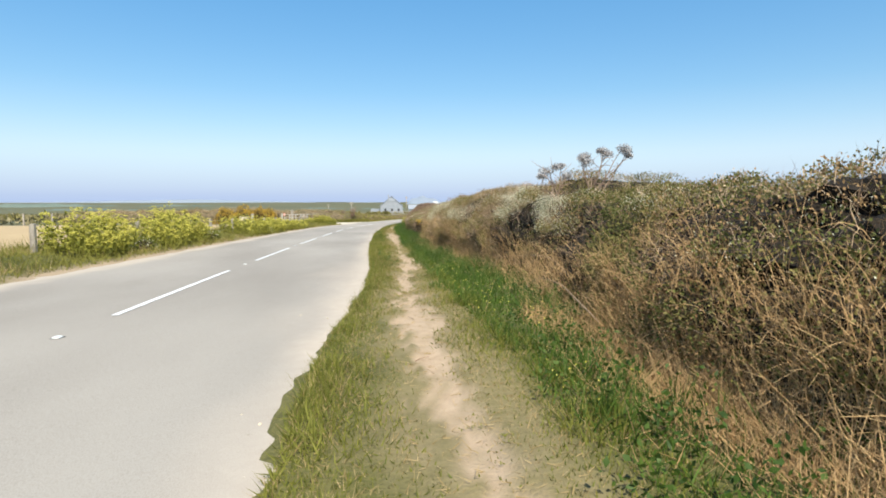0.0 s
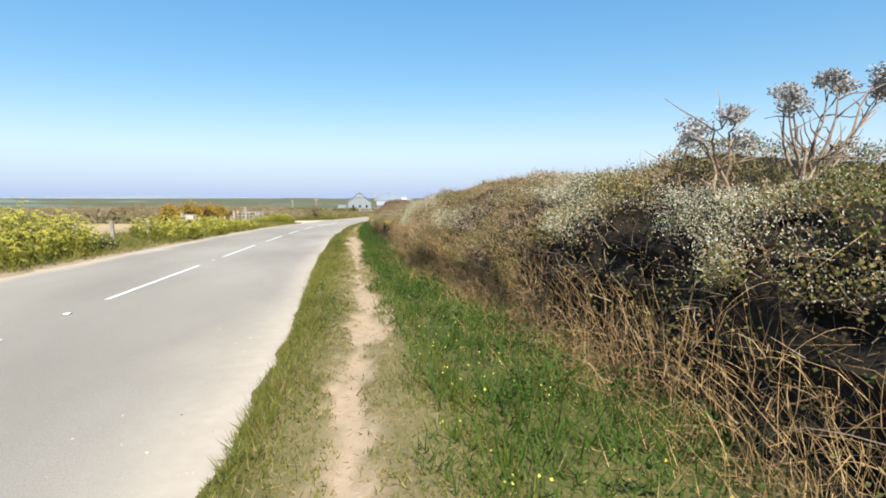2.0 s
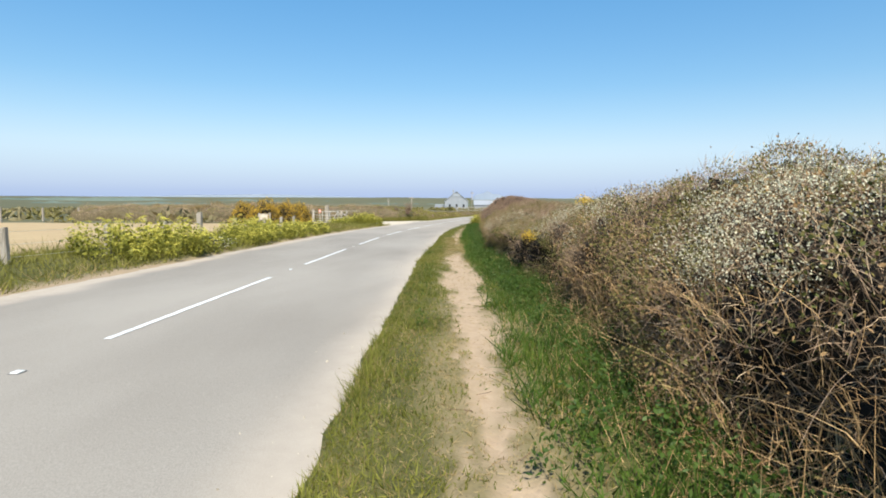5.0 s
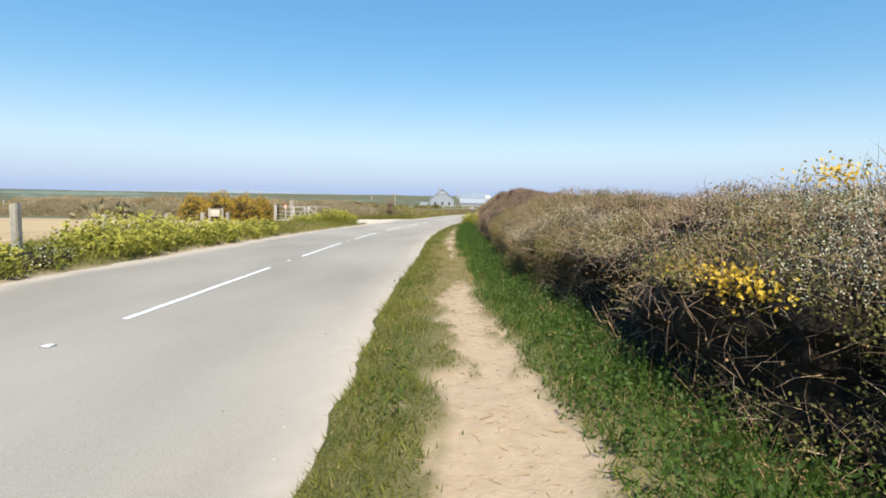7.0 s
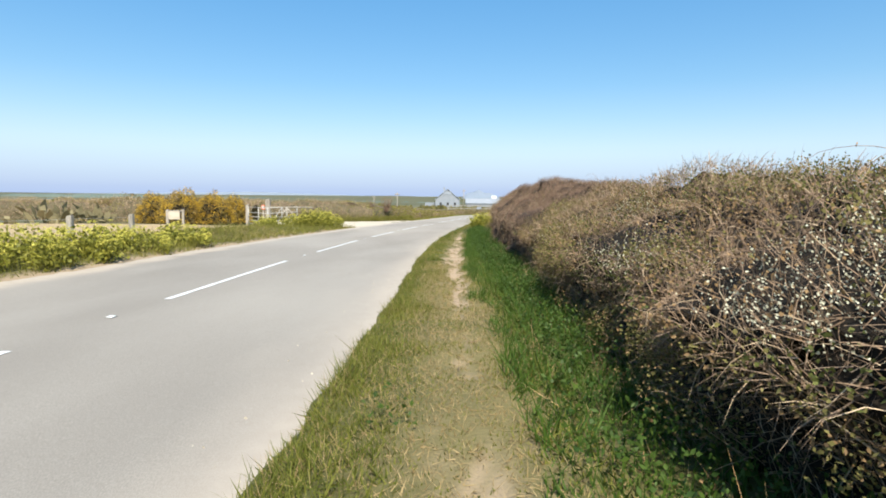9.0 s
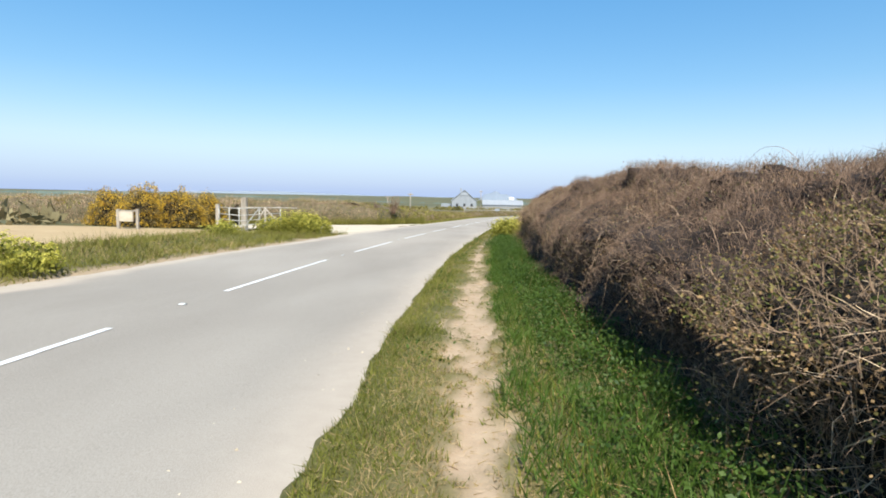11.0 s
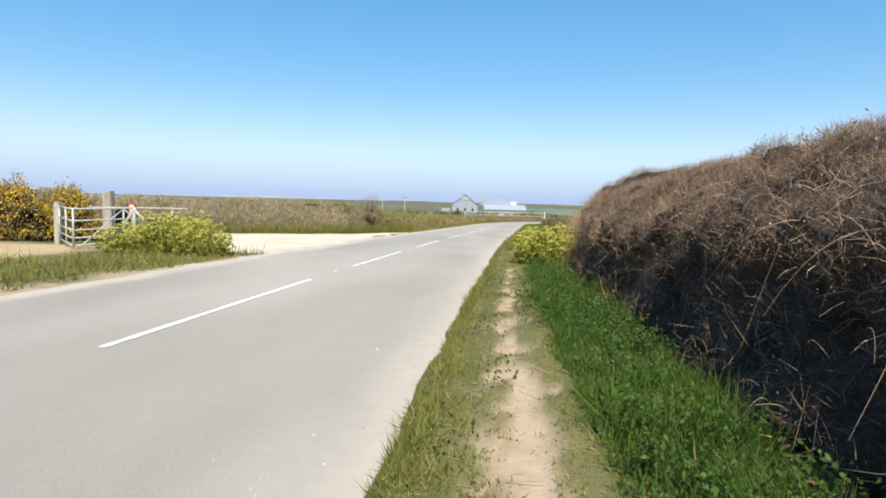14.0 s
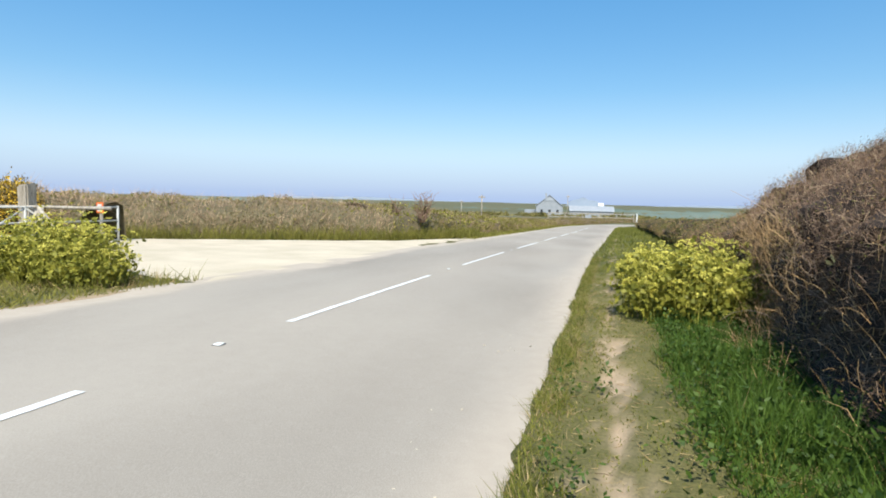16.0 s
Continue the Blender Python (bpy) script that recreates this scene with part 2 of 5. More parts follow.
M_pad = mat("grey_tufts", (0.25, 0.235, 0.23), (0.52, 0.49, 0.47), 6, 0.9, island=0.6, leaf=0.15)
M_white = mat("white_paint", (0.5, 0.5, 0.48), (0.62, 0.61, 0.59), 3, 0.7)
M_slate = mat("pale_slate", (0.28, 0.3, 0.33), (0.36, 0.38, 0.41), 1, 0.7)
# grey stone paled and blued to paint in the haze of distance
M_stone = mat("hazed_stone", (0.24, 0.26, 0.28), (0.32, 0.33, 0.35), 0.8, 0.9, bump=0.3)
M_cream = mat("cream_paint", (0.42, 0.36, 0.27), (0.56, 0.49, 0.39), 5, 0.7)
M_dark = mat("dark_opening", (0.03, 0.03, 0.035), (0.05, 0.05, 0.055), 3, 0.4)
M_orange = mat("orange_paint", (0.62, 0.14, 0.04), (0.75, 0.2, 0.06), 8, 0.5)
M_glass = mat("stud_glass", (0.75, 0.74, 0.68), (0.9, 0.9, 0.85), 8, 0.25)
M_iron = mat("cast_iron", (0.2, 0.19, 0.18), (0.32, 0.3, 0.28), 8, 0.6, metal=0.6)
# blue-grey of distance haze put straight into the hills' colour
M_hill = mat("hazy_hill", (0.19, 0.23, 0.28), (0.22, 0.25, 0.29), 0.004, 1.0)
M_farland = mat("far_woods", (0.09, 0.12, 0.1), (0.16, 0.19, 0.15), 0.03, 1.0)


# ---- mesh helpers ----
def mesh_of(name, verts, faces, material, smooth_faces=False):
    me = bpy.data.meshes.new(name)
    me.from_pydata(np.asarray(verts, float).reshape(-1, 3).tolist(), [], [list(map(int, f)) for f in faces])
    if material:
        me.materials.append(material)
    if smooth_faces:
        me.polygons.foreach_set("use_smooth", np.ones(len(me.polygons), bool))
    return me


def thing(name, label, category, group="", kind="", at=(0, 0, 0)):
    ob = new(name)
    ob.location = at
    return tagged(ob, label, category, group, kind)


STUFF = {"twig_tangle", "dead_twig_tangle", "leafage", "dark_leafage", "rusty_leafage", "blossom", "stalk_tangle", "stem_mass", "flower_mass", "spine_mass", "pale_stem_tangle", "bright_leafage", "foliage", "bracken_mass", "cane_tangle", "sprig_mass", "top_twig_tangle"}


def part(name, me, parent, label=""):
    ob = tagged(new(name, me), kind="stuff" if name in STUFF else "")
    if parent:
        ob.parent = parent
        ob.matrix_parent_inverse = Matrix.Translation(-Vector(parent.location))
    return tagged(ob, label)


def side_of(d, rng):
    r = rng.normal(size=d.shape)
    s = np.cross(d, r)
    return s / (np.linalg.norm(s, axis=1, keepdims=True) + 1e-9)


def unit(v):
    return v / (np.linalg.norm(v, axis=-1, keepdims=True) + 1e-9)


class Mass:
    """Many small blades, sticks and leaves in one mesh."""

    def __init__(self):
        self.v, self.f, self.n = [], [], 0

    def put(self, verts, faces):
        per, count = verts.shape[1], verts.shape[0]
        self.v.append(verts.reshape(-1, 3))
        off = self.n + np.arange(count)[:, None, None] * per
        self.f.append((np.asarray(faces)[None] + off).reshape(-1, 3))
        self.n += per * count

    def blades(self, p, d, length, width, sag):
        d = unit(d)
        s = side_of(d, RNG) * np.reshape(width, (-1, 1)) * 0.5
        length = np.reshape(length, (-1, 1))
        if length.mean() < 0.2:
            s = s * (1.3 if length.mean() > 0.075 else 1.0)
            self.put(np.stack([p - s, p + s, p + d * length + sag * length * 0.5], 1), [(0, 1, 2)])
            return
        m = p + d * length * 0.55 + sag * length * 0.18
        t = p + d * length + sag * length * 0.6
        self.put(np.stack([p - s, p + s, m - s * 0.8, m + s * 0.8, t], 1), [(0, 1, 3), (0, 3, 2), (2, 3, 4)])

    def sticks(self, p, d, length, radius, sag):
        d = unit(d)
        a = side_of(d, RNG)
        b = np.cross(d, a)
        length, radius = np.reshape(length, (-1, 1)), np.reshape(radius, (-1, 1))
        t = p + d * length + sag * length * 0.45
        if length.mean() < 0.1 and radius.max() < 0.0045:
            self.put(np.stack([p - a * radius * 0.75, p + a * radius * 0.75, t], 1), [(0, 1, 2)])
            return
        if radius.max() < 0.0045:
            a = a * 0.62
            k = p + (d * 0.5 + b * RNG.uniform(-0.16, 0.16, (len(p), 1))) * length
            self.put(np.stack([p - a * radius, p + a * radius, k - a * radius * 0.7, k + a * radius * 0.7, t], 1), [(0, 1, 3), (0, 3, 2), (2, 3, 4)])
            return
        ring = [a, -0.5 * a + 0.87 * b, -0.5 * a - 0.87 * b]
        self.put(np.stack([p + r * radius for r in ring] + [t], 1), [(0, 1, 3), (1, 2, 3), (2, 0, 3)])

    def leaves(self, p, d, length, width):
        d = unit(d)
        s = side_of(d, RNG)
        n = np.cross(d, s)
        length, width = np.reshape(length, (-1, 1)), np.reshape(width, (-1, 1))
        m = p + d * length * 0.5 + n * length * 0.08
        self.put(np.stack([p, m + s * width * 0.5, m - s * width * 0.5, p + d * length], 1), [(0, 1, 2), (1, 3, 2)])

    def arcs(self, p, d, length, radius, sag, steps=6):
        """Thin bowed canes."""
        d = unit(d)
        a = side_of(d, RNG) * np.reshape(radius, (-1, 1))
        length = np.reshape(length, (-1, 1))
        rows = []
        for t in np.linspace(0, 1, steps):
            q = p + d * length * t + sag * length * t * t
            rows += [q - a * (1 - 0.6 * t), q + a * (1 - 0.6 * t)]
        f = []
        for i in range(steps - 1):
            f += [(2 * i, 2 * i + 1, 2 * i + 3), (2 * i, 2 * i + 3, 2 * i + 2)]
        self.put(np.stack(rows, 1), f)

    def tube(self, pts, radii, sides=5):
        pts = np.asarray(pts, float)
        d = unit(np.gradient(pts, axis=0))
        a = unit(np.cross(d, np.where(np.abs(d[:, 2:]) > 0.9, (1.0, 0, 0), (0, 0, 1.0))))
        b = np.cross(d, a)
        ang = np.arange(sides) * 2 * np.pi / sides
        rad = np.reshape(radii, (-1, 1, 1)) if np.ndim(radii) else np.full((len(pts), 1, 1), radii)
        ring = pts[:, None] + rad * (np.cos(ang)[None, :, None] * a[:, None] + np.sin(ang)[None, :, None] * b[:, None])
        f = []
        for i in range(len(pts) - 1):
            for j in range(sides):
                q, r = i * sides + j, i * sides + (j + 1) % sides
                f += [(q, r, r + sides), (q, r + sides, q + sides)]
        last = (len(pts) - 1) * sides
        for j in range(1, sides - 1):
            f += [(0, j + 1, j), (last, last + j, last + j + 1)]
        self.put(ring.reshape(1, -1, 3), f)

    def mesh(self, name, material):
        me = bpy.data.meshes.new(name)
        v = np.concatenate(self.v) if self.v else np.zeros((0, 3))
        f = np.concatenate(self.f) if self.f else np.zeros((0, 3), int)
        me.vertices.add(len(v))
        me.vertices.foreach_set("co", v.ravel().astype(np.float32))
        me.loops.add(len(f) * 3)
        me.loops.foreach_set("vertex_index", f.ravel().astype(np.int32))
        me.polygons.add(len(f))
        me.polygons.foreach_set("loop_start", np.arange(0, len(f) * 3, 3, dtype=np.int32))
        me.materials.append(material)
        me.update(calc_edges=True)
        return me


def sheet(name, xs, ys, zs, material, masks=None, smooth_faces=True):
    """A grid mesh from 2D arrays of places, with named masks on its points."""
    r, c = xs.shape
    i = np.arange(r * c).reshape(r, c)
    f = np.stack([i[:-1, :-1], i[:-1, 1:], i[1:, 1:], i[1:, :-1]], -1).reshape(-1, 4)
    me = mesh_of(name, np.stack([xs, ys, zs], -1), f, material, smooth_faces)
    for key, val in (masks or {}).items():
        me.attributes.new(key, "FLOAT", "POINT").data.foreach_set("value", np.asarray(val, np.float32).ravel())
    return me


def box_bm(bm, x0, x1, y0, y1, z0, z1, bevel=0.0, m=None):
    made = bmesh.ops.create_cube(bm, size=1, matrix=Matrix.Translation(((x0 + x1) / 2, (y0 + y1) / 2, (z0 + z1) / 2)) @ Matrix.Diagonal((x1 - x0, y1 - y0, z1 - z0, 1)))
    if bevel:
        bmesh.ops.bevel(bm, geom=list({e for v in made["verts"] for e in v.link_edges}), offset=bevel, segments=2, affect="EDGES")
    if m:
        bmesh.ops.transform(bm, matrix=m, verts=bm.verts)
    return made


def bm_mesh(name, bm, material):
    me = bpy.data.meshes.new(name)
    bm.to_mesh(me)
    bm.free()
    me.materials.append(material)
    return me


def box_mesh(name, x0, x1, y0, y1, z0, z1, material, bevel=0.01):
    bm = bmesh.new()
    box_bm(bm, x0, x1, y0, y1, z0, z1, bevel)
    return bm_mesh(name, bm, material)


# ---- ground, road, lay-by ----
us = np.concatenate([-np.geomspace(4000, 12, 46), np.arange(-11.5, -6, 0.5), np.arange(-6, 1.9, 0.16), np.arange(1.9, 2.4, 0.025), np.arange(2.4, 3.4, 0.05), np.arange(3.4, 6, 0.25), np.geomspace(6, 4000, 40)])
ys = np.concatenate([-np.geomspace(1500, 5, 22), np.arange(-4.5, -0.5, 0.25), np.arange(-0.5, 52, 0.14), np.arange(52, 70, 0.25), np.arange(70, 130, 1.0), np.geomspace(131, 4500, 46)])
U, Y = np.meshgrid(us, ys)
X = U + mid(np.clip(Y, -60, 160))
G = height(X, Y)
ground = tagged(new("ground", sheet("ground", X, Y, G, M_ground, {
    "worn": 0.9 * worn(U, Y),
    "bare": np.maximum(bare(U, Y) * (np.abs(U - trail_mid(Y)) < 0.8), 0.8 * smooth(-2.62, -2.48, U + 0.1 * fuzz(Y * 0.9, 4.0)) * smooth(-2.2, -2.3, U) * (Y > -4) * (Y < 49)), "sand": sandy(X, Y), "far": smooth(9, 20, np.abs(U)) * (1 - sandy(X, Y))})),
    "grassy verge and open fields running down to the horizon", "ground", kind="structure")

ru = np.concatenate([np.arange(-2.6, -1.6, 0.08), np.arange(-1.6, 1.0, 0.3), np.arange(1.0, 2.36, 0.08)])
ry = np.concatenate([np.arange(-12, 60, 0.2), np.arange(60, 165, 1.0)])
RU, RY = np.meshgrid(ru, ry)
dust_r = smooth(1.25, 2.1, RU + 0.22 * fuzz(RY * 0.35, 5.0) + 0.16 * fuzz(RU * 4, RY * 1.5)) * (0.5 + 0.35 * smooth(14, 4, RY) + 0.15 * fuzz(RY * 0.12, 3.0))
dust_r = np.clip(dust_r + 0.4 * smooth(1.72, 2.05, RU - verge_edge(RY) + 0.1 * fuzz(RY * 0.8, 15.0)), 0, 1)
dust_l = smooth(-1.9, -2.25, RU + 0.12 * fuzz(RY * 0.5, 9.0) + 0.1 * fuzz(RU * 5, RY * 3)) * 0.95
# mask holds the edge dust, and pales the full width from y 34 on
road = tagged(new("road", sheet("road", RU + mid(RY), RY, fall(RY) + 0.004 + 0.0 * RU, M_road, {"dust_and_pale": np.maximum(np.maximum(dust_r, dust_l), smooth(34, 46, RY) * (0.2 + 0.12 * fuzz(RU * 0.8, RY * 0.3, 17.0)))})),
              "worn pale grey asphalt road with dusty edges", "road", kind="structure")


def strip_on_road(u0, u1, y0, y1, lift, steps=9):
    yy = np.linspace(y0, y1, steps)
    v, f = [], []
    for y in yy:
        for u in (u0, u1):
            worn = 0.006 * float(fuzz(y * 9.0, u * 40, 3.0)) + 0.003 * float(fuzz(y * 31.0, u * 40, 7.0))
            v.append((u + worn + mid(y), y, fall(y) + lift))
    for i in range(steps - 1):
        f.append((2 * i, 2 * i + 1, 2 * i + 3, 2 * i + 2))
    return v, f


for k in range(-2, 15):
    y1 = 9.36 + 6.0 * k
    v, f = strip_on_road(-0.031, 0.031, y1 - 4.0, y1, 0.0085, 70)
    part("road_mark", mesh_of("road_mark", v, f, M_paint), road, "white painted dash")


def road_stud():
    ob = thing("road_stud", "pale reflecting stud set in the asphalt between dashes", "road stud", "studs along the centre line")
    bm = bmesh.new()
    box_bm(bm, -0.036, 0.036, -0.04, 0.04, 0, 0.005, 0.002)
    part("casting", bm_mesh("casting", bm, M_iron), ob)
    bm = bmesh.new()
    box_bm(bm, -0.026, 0.026, -0.032, 0.032, 0.003, 0.01, 0.004)
    part("reflector", bm_mesh("reflector", bm, M_glass), ob)
    return ob


first_stud = road_stud()
for k in range(0, 12):
    y = 10.46 + 6.0 * (k - 1)
    m = Matrix.Translation((float(mid(y)) - 0.01, y, float(fall(y)) + 0.004))
    if k == 0:
        first_stud.matrix_basis = m
    else:
        copy_thing(first_stud, m)

# lay-by: pale gravel apron opening off the road
lay = [(-2.3 + float(mid(y)), y) for y in np.linspace(49.3, 66, 14)]
outer = [(-3.3, 63.9), (-4.4, 62.2), (-5.4, 60.9), (-8.2, 58.9), (-11.6, 56.9), (-15.5, 55.5), (-15.5, 53.6), (-11.5, 53.2), (-9.6, 52.8), (-8.4, 52.0), (-7.4, 50.9), (-6.5, 50.1), (-5.6, 49.6)]
bm = bmesh.new()
bm.faces.new([bm.verts.new((x, y, 0)) for x, y in lay + outer])
bmesh.ops.triangulate(bm, faces=bm.faces)
for _ in range(2):
    bmesh.ops.subdivide_edges(bm, edges=bm.edges, cuts=2, use_grid_fill=True)
for v in bm.verts:
    v.co.z = float(fall(v.co.y)) + 0.016 + 0.01 * float(fuzz(v.co.x * 1.5, v.co.y * 1.5))
    u = v.co.x - float(mid(v.co.y))
    v.co.z -= 0.017 * float(smooth(-3.6, -2.4, u))
tagged(new("lay_by", bm_mesh("lay_by", bm, M_sand)), "pale bare gravel lay-by beside the road", "lay-by", kind="structure")

# ---- hedge bank ----
hedge_top = table([(-6, 0.92), (2, 0.95), (3.2, 1.0), (4.4, 1.1), (6, 1.13), (8, 1.24), (9.8, 1.36), (11, 1.37), (13, 1.33), (15, 1.25), (19, 1.12), (23, 1.01), (26, 1.0), (30, 0.99), (33, 1.19), (36, 1.37), (38, 1.38), (40, 1.49), (41, 1.56), (42, 1.6), (43.4, 1.42), (44.5, 1.31), (45.4, 1.4), (46.8, 1.62), (48.5, 1.54), (50, 1.36), (52, 1.16), (54, 1.04), (57, 0.94), (60, 0.87), (75, 0.8), (100, 0.8)], 0.25, 1.2)
hedge_foot = table([(-6, 1.0), (2, 1.05), (6, 1.25), (9, 1.15), (11, 0.98), (13, 0.72), (16, 0.55), (18, 0.42), (21, 0.26), (24, 0.12), (26, 0.14), (28, 0.2), (32, 0.24), (36, 0.21), (40, 0.3), (44, 0.62), (47, 1.05), (50, 1.5), (56, 2.4), (60, 2.9), (75, 4.6), (100, 7.3)], 0.25, 1.5)
cavity = table([(0, 0.0), (4, 0.0), (5, 0.7), (6, 1.0), (8.0, 0.8), (8.8, 0.45), (10.0, 0.2), (12, 0.05), (18, 0.0), (20.5, 0.85), (23, 0.9), (24.5, 1.0), (26.5, 0.95), (28, 0.45), (30, 0.3), (33, 0.4), (36, 0.9), (43, 1.0), (45.5, 0.6), (46.5, 0.2), (60, 0.1)], 0.25, 1.0)
lean_back = table([(-6, 0.0), (17, 0.0), (19, 0.14), (21, 0.24), (24, 0.14), (30, 0.15), (34, 0.24), (37, 0.3), (40, 0.34), (44, 0.3), (47, 0.05), (60, 0.0)], 0.25, 1.5)
PROFILE = np.array([(0.3, -0.05), (0.22, 0.2), (0.06, 0.42), (0.1, 0.62), (0.3, 0.8), (0.62, 0.93), (1.05, 1.0), (1.7, 1.0), (2.4, 0.9), (2.8, 0.5), (3.0, -0.05)])


def hedge_place(y, v):
    """The hedge's skin: v runs from its foot by the verge over the top to its back."""
    t = np.clip(v, 0, 1) * (len(PROFILE) - 1)
    i = np.arange(len(PROFILE))
    dx, h = np.interp(t, i, PROFILE[:, 0]), np.interp(t, i, PROFILE[:, 1])
    lump = 0.17 * fuzz(y * 0.7, v * 5) + 0.11 * fuzz(y * 2.2, v * 13, 4.0) + 0.06 * fuzz(y * 6, v * 30, 8.0)
    gust = (y * 0.62 + 0.35 * fuzz(y * 0.4, 21.0)) % 1.0
    top = hedge_top(y) * (1 + 0.05 * fuzz(y * 1.4, 51.0) * smooth(33, 28, y) + 0.035 * fuzz(y * 3.7, 55.0)) + 0.16 * (0.5 - gust) * smooth(43.5, 46, y) * smooth(54, 51, y)
    dx = dx - 0.5 * smooth(20.5, 16, y) * np.clip(1 - h, 0, 1) ** 1.6 * (v < 0.6)
    dx = dx - 0.26 * smooth(0.42, 0.25, v) * smooth(19.5, 21.5, y) * smooth(48, 45.5, y)
    dx = dx - 0.3 * smooth(44.3, 46.0, y) * smooth(49.5, 46.8, y) * np.clip(1 - h, 0, 1) ** 1.5 * (v < 0.6)
    dx = dx + (0.13 + 0.1 * smooth(30, 33, y)) * np.exp(-((v - np.where(y < 12, 0.24, 0.1)) / 0.11) ** 2) * cavity(y) * (0.6 + 0.4 * fuzz(y * 0.8, 12.0))
    dx = dx + lean_back(y) * smooth(0.05, 0.45, h)
    x = hedge_foot(y) + dx - lump * smooth(1.0, 0.5, v) * 0.8
    z = height(x, y) + top * h + lump * smooth(0.25, 0.6, v) * 0.7
    return np.stack([x, y + 0 * v, z], -1)


def outward(y, v):
    """Roughly the way the hedge's skin faces."""
    a = np.interp(v, [0, 0.25, 0.45, 0.6, 0.75, 1], [-0.98, -0.95, -0.75, -0.2, 0.25, 1])
    return unit(np.stack([a, 0.15 * fuzz(y * 1.7, v * 9), np.sqrt(np.clip(1 - a * a, 0.04, 1))], -1))


def hedge_part(y0, y1, twigs, pale, leaves, dark, rust, bloom, dry, label, category):
    """One shrub of the hedge, from y0 to y1, with densities per metre of hedge."""
    L = y1 - y0
    ob = thing("hedge_shrub", label, category, "shrubs of the roadside hedge", at=(float(hedge_foot((y0 + y1) / 2)) + 1.2, (y0 + y1) / 2, float(fall((y0 + y1) / 2))))
    yy, vv = np.meshgrid(np.linspace(y0, y1, max(3, int(L / 0.12)) if y0 < 52 else max(3, int(L / 0.4))), np.linspace(0, 1, 44 if y0 < 52 else 22))
    pl = hedge_place(yy, vv)
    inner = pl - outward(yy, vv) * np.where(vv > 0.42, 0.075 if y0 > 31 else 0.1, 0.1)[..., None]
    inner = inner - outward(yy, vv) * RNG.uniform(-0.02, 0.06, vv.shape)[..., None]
    # inner sheet whose colour stands in for the hedge's deep shade
    part("core", sheet("core", inner[..., 0], inner[..., 1], inner[..., 2], M_shade_core if y0 < 31 else M_thorn_shade, None, False), ob)

    def spots(n, a=0.03, b=0.78, gap=0.93):
        y, v = RNG.uniform(y0 - 0.12, y1 + 0.12, int(n * 1.3)), RNG.uniform(a, b, int(n * 1.3))
        # foliage left out here, so the painted shade of the core shows
        hollow = (fuzz(y * 0.9, v * 6, 31.0) + 0.4 * fuzz(y * 3, v * 15, 37.0) < -0.28 - 0.2 + (0.2 + 0.7 * np.exp(-((v - np.where(y < 12, 0.25, np.where((y > 22.5) & (y < 27.5), 0.2, 0.12))) / 0.13) ** 2)) * cavity(y)) & (v < np.where(y > 28, 0.31, 0.42)) & (RNG.uniform(0, 1, len(y)) < gap * np.where(y > 31, 0.84, 1.0))
        y, v = y[~hollow][:int(n)], v[~hollow][:int(n)]
        return y, v, hedge_place(y, v), outward(y, v)

    def bunch(key, n, material, make):
        if n < 1:
            return
        m = Mass()
        make(m, int(n))
        part(key, m.mesh(key, material), ob)

    big = 1.0 if y0 < 52 else 1.8
    small = 1.0 if y0 < 19 else 0.82 if y0 < 31 else 0.62 if y0 < 50 else 1.0

    def twig(m, n, long=1.0):
        y, v, p, o = spots(n, gap=0.8)
        n = len(y)
        d = o * 0.7 + (0.15, -0.05, 0.3) + RNG.normal(size=p.shape) * 0.75
        m.sticks(p - o * np.where(v > 0.42, RNG.uniform(0.02, 0.08, n), RNG.uniform(0.04, 0.13, n))[:, None], d, RNG.uniform(0.08, 0.22, n) * long * np.where(v > 0.45, 0.75, 1.0), np.minimum((0.68 if y0 > 31 else 0.9) * RNG.uniform(0.0016, 0.0042, n) * big * long ** 0.5, 0.0044 * big), np.array((0.25, 0, -0.25)))

    def foliage(clump, near=0.07, size=1.0, low=0.05, high=0.8):
        def make(m, n):
            y, v, p, o = spots(n * 2.4, low, high)
            patchy = fuzz(y * 1.3 + clump, v * 7, clump) * 1.6 - 0.25 if clump > 20 else fuzz(y * 2.2 + clump, v * 13, clump)
            keep = (patchy + 0.45 * fuzz(y * 7, v * 40, clump) + RNG.normal(size=len(y)) * 0.15) > 0.05
            swell = np.clip(patchy[keep][:n, None], 0, 1) * 0.05 * (v[keep][:n, None] < 0.5)
            p, o = p[keep][:n], o[keep][:n]
            p = p + o * swell
            p = p + o * np.minimum(np.clip(RNG.normal(-0.015, near, (len(p), 1)), -0.15, 0.08), np.where(v[keep][:n, None] > 0.42, -0.005 if y0 < 31 else -0.03, 0.07)) + RNG.normal(size=p.shape) * 0.02
            d = o + RNG.normal(size=p.shape) * 0.9 + (0, 0, 0.3)
            m.leaves(p, d, RNG.uniform(0.011, 0.025, len(p)) * size * big * small, RNG.uniform(0.009, 0.017, len(p)) * size * big * small)
        return make

    bunch("twig_tangle", twigs * (1.3 if 31 < y0 < 50 else 1.1) * L, M_thorn if y0 > 31 else M_twig, lambda m, n: twig(m, n, 0.6 if y0 > 31 else 1.0))
    if 31 < y0 < 50:
        def fuzzy_top(m, n):
            y, v = RNG.uniform(y0 - 0.1, y1 + 0.1, n), RNG.uniform(0.36, 0.72, n)
            p, o = hedge_place(y, v), outward(y, v)
            d = o * 0.5 + (0.25, 0.05, 0.6) + RNG.normal(size=p.shape) * 0.5
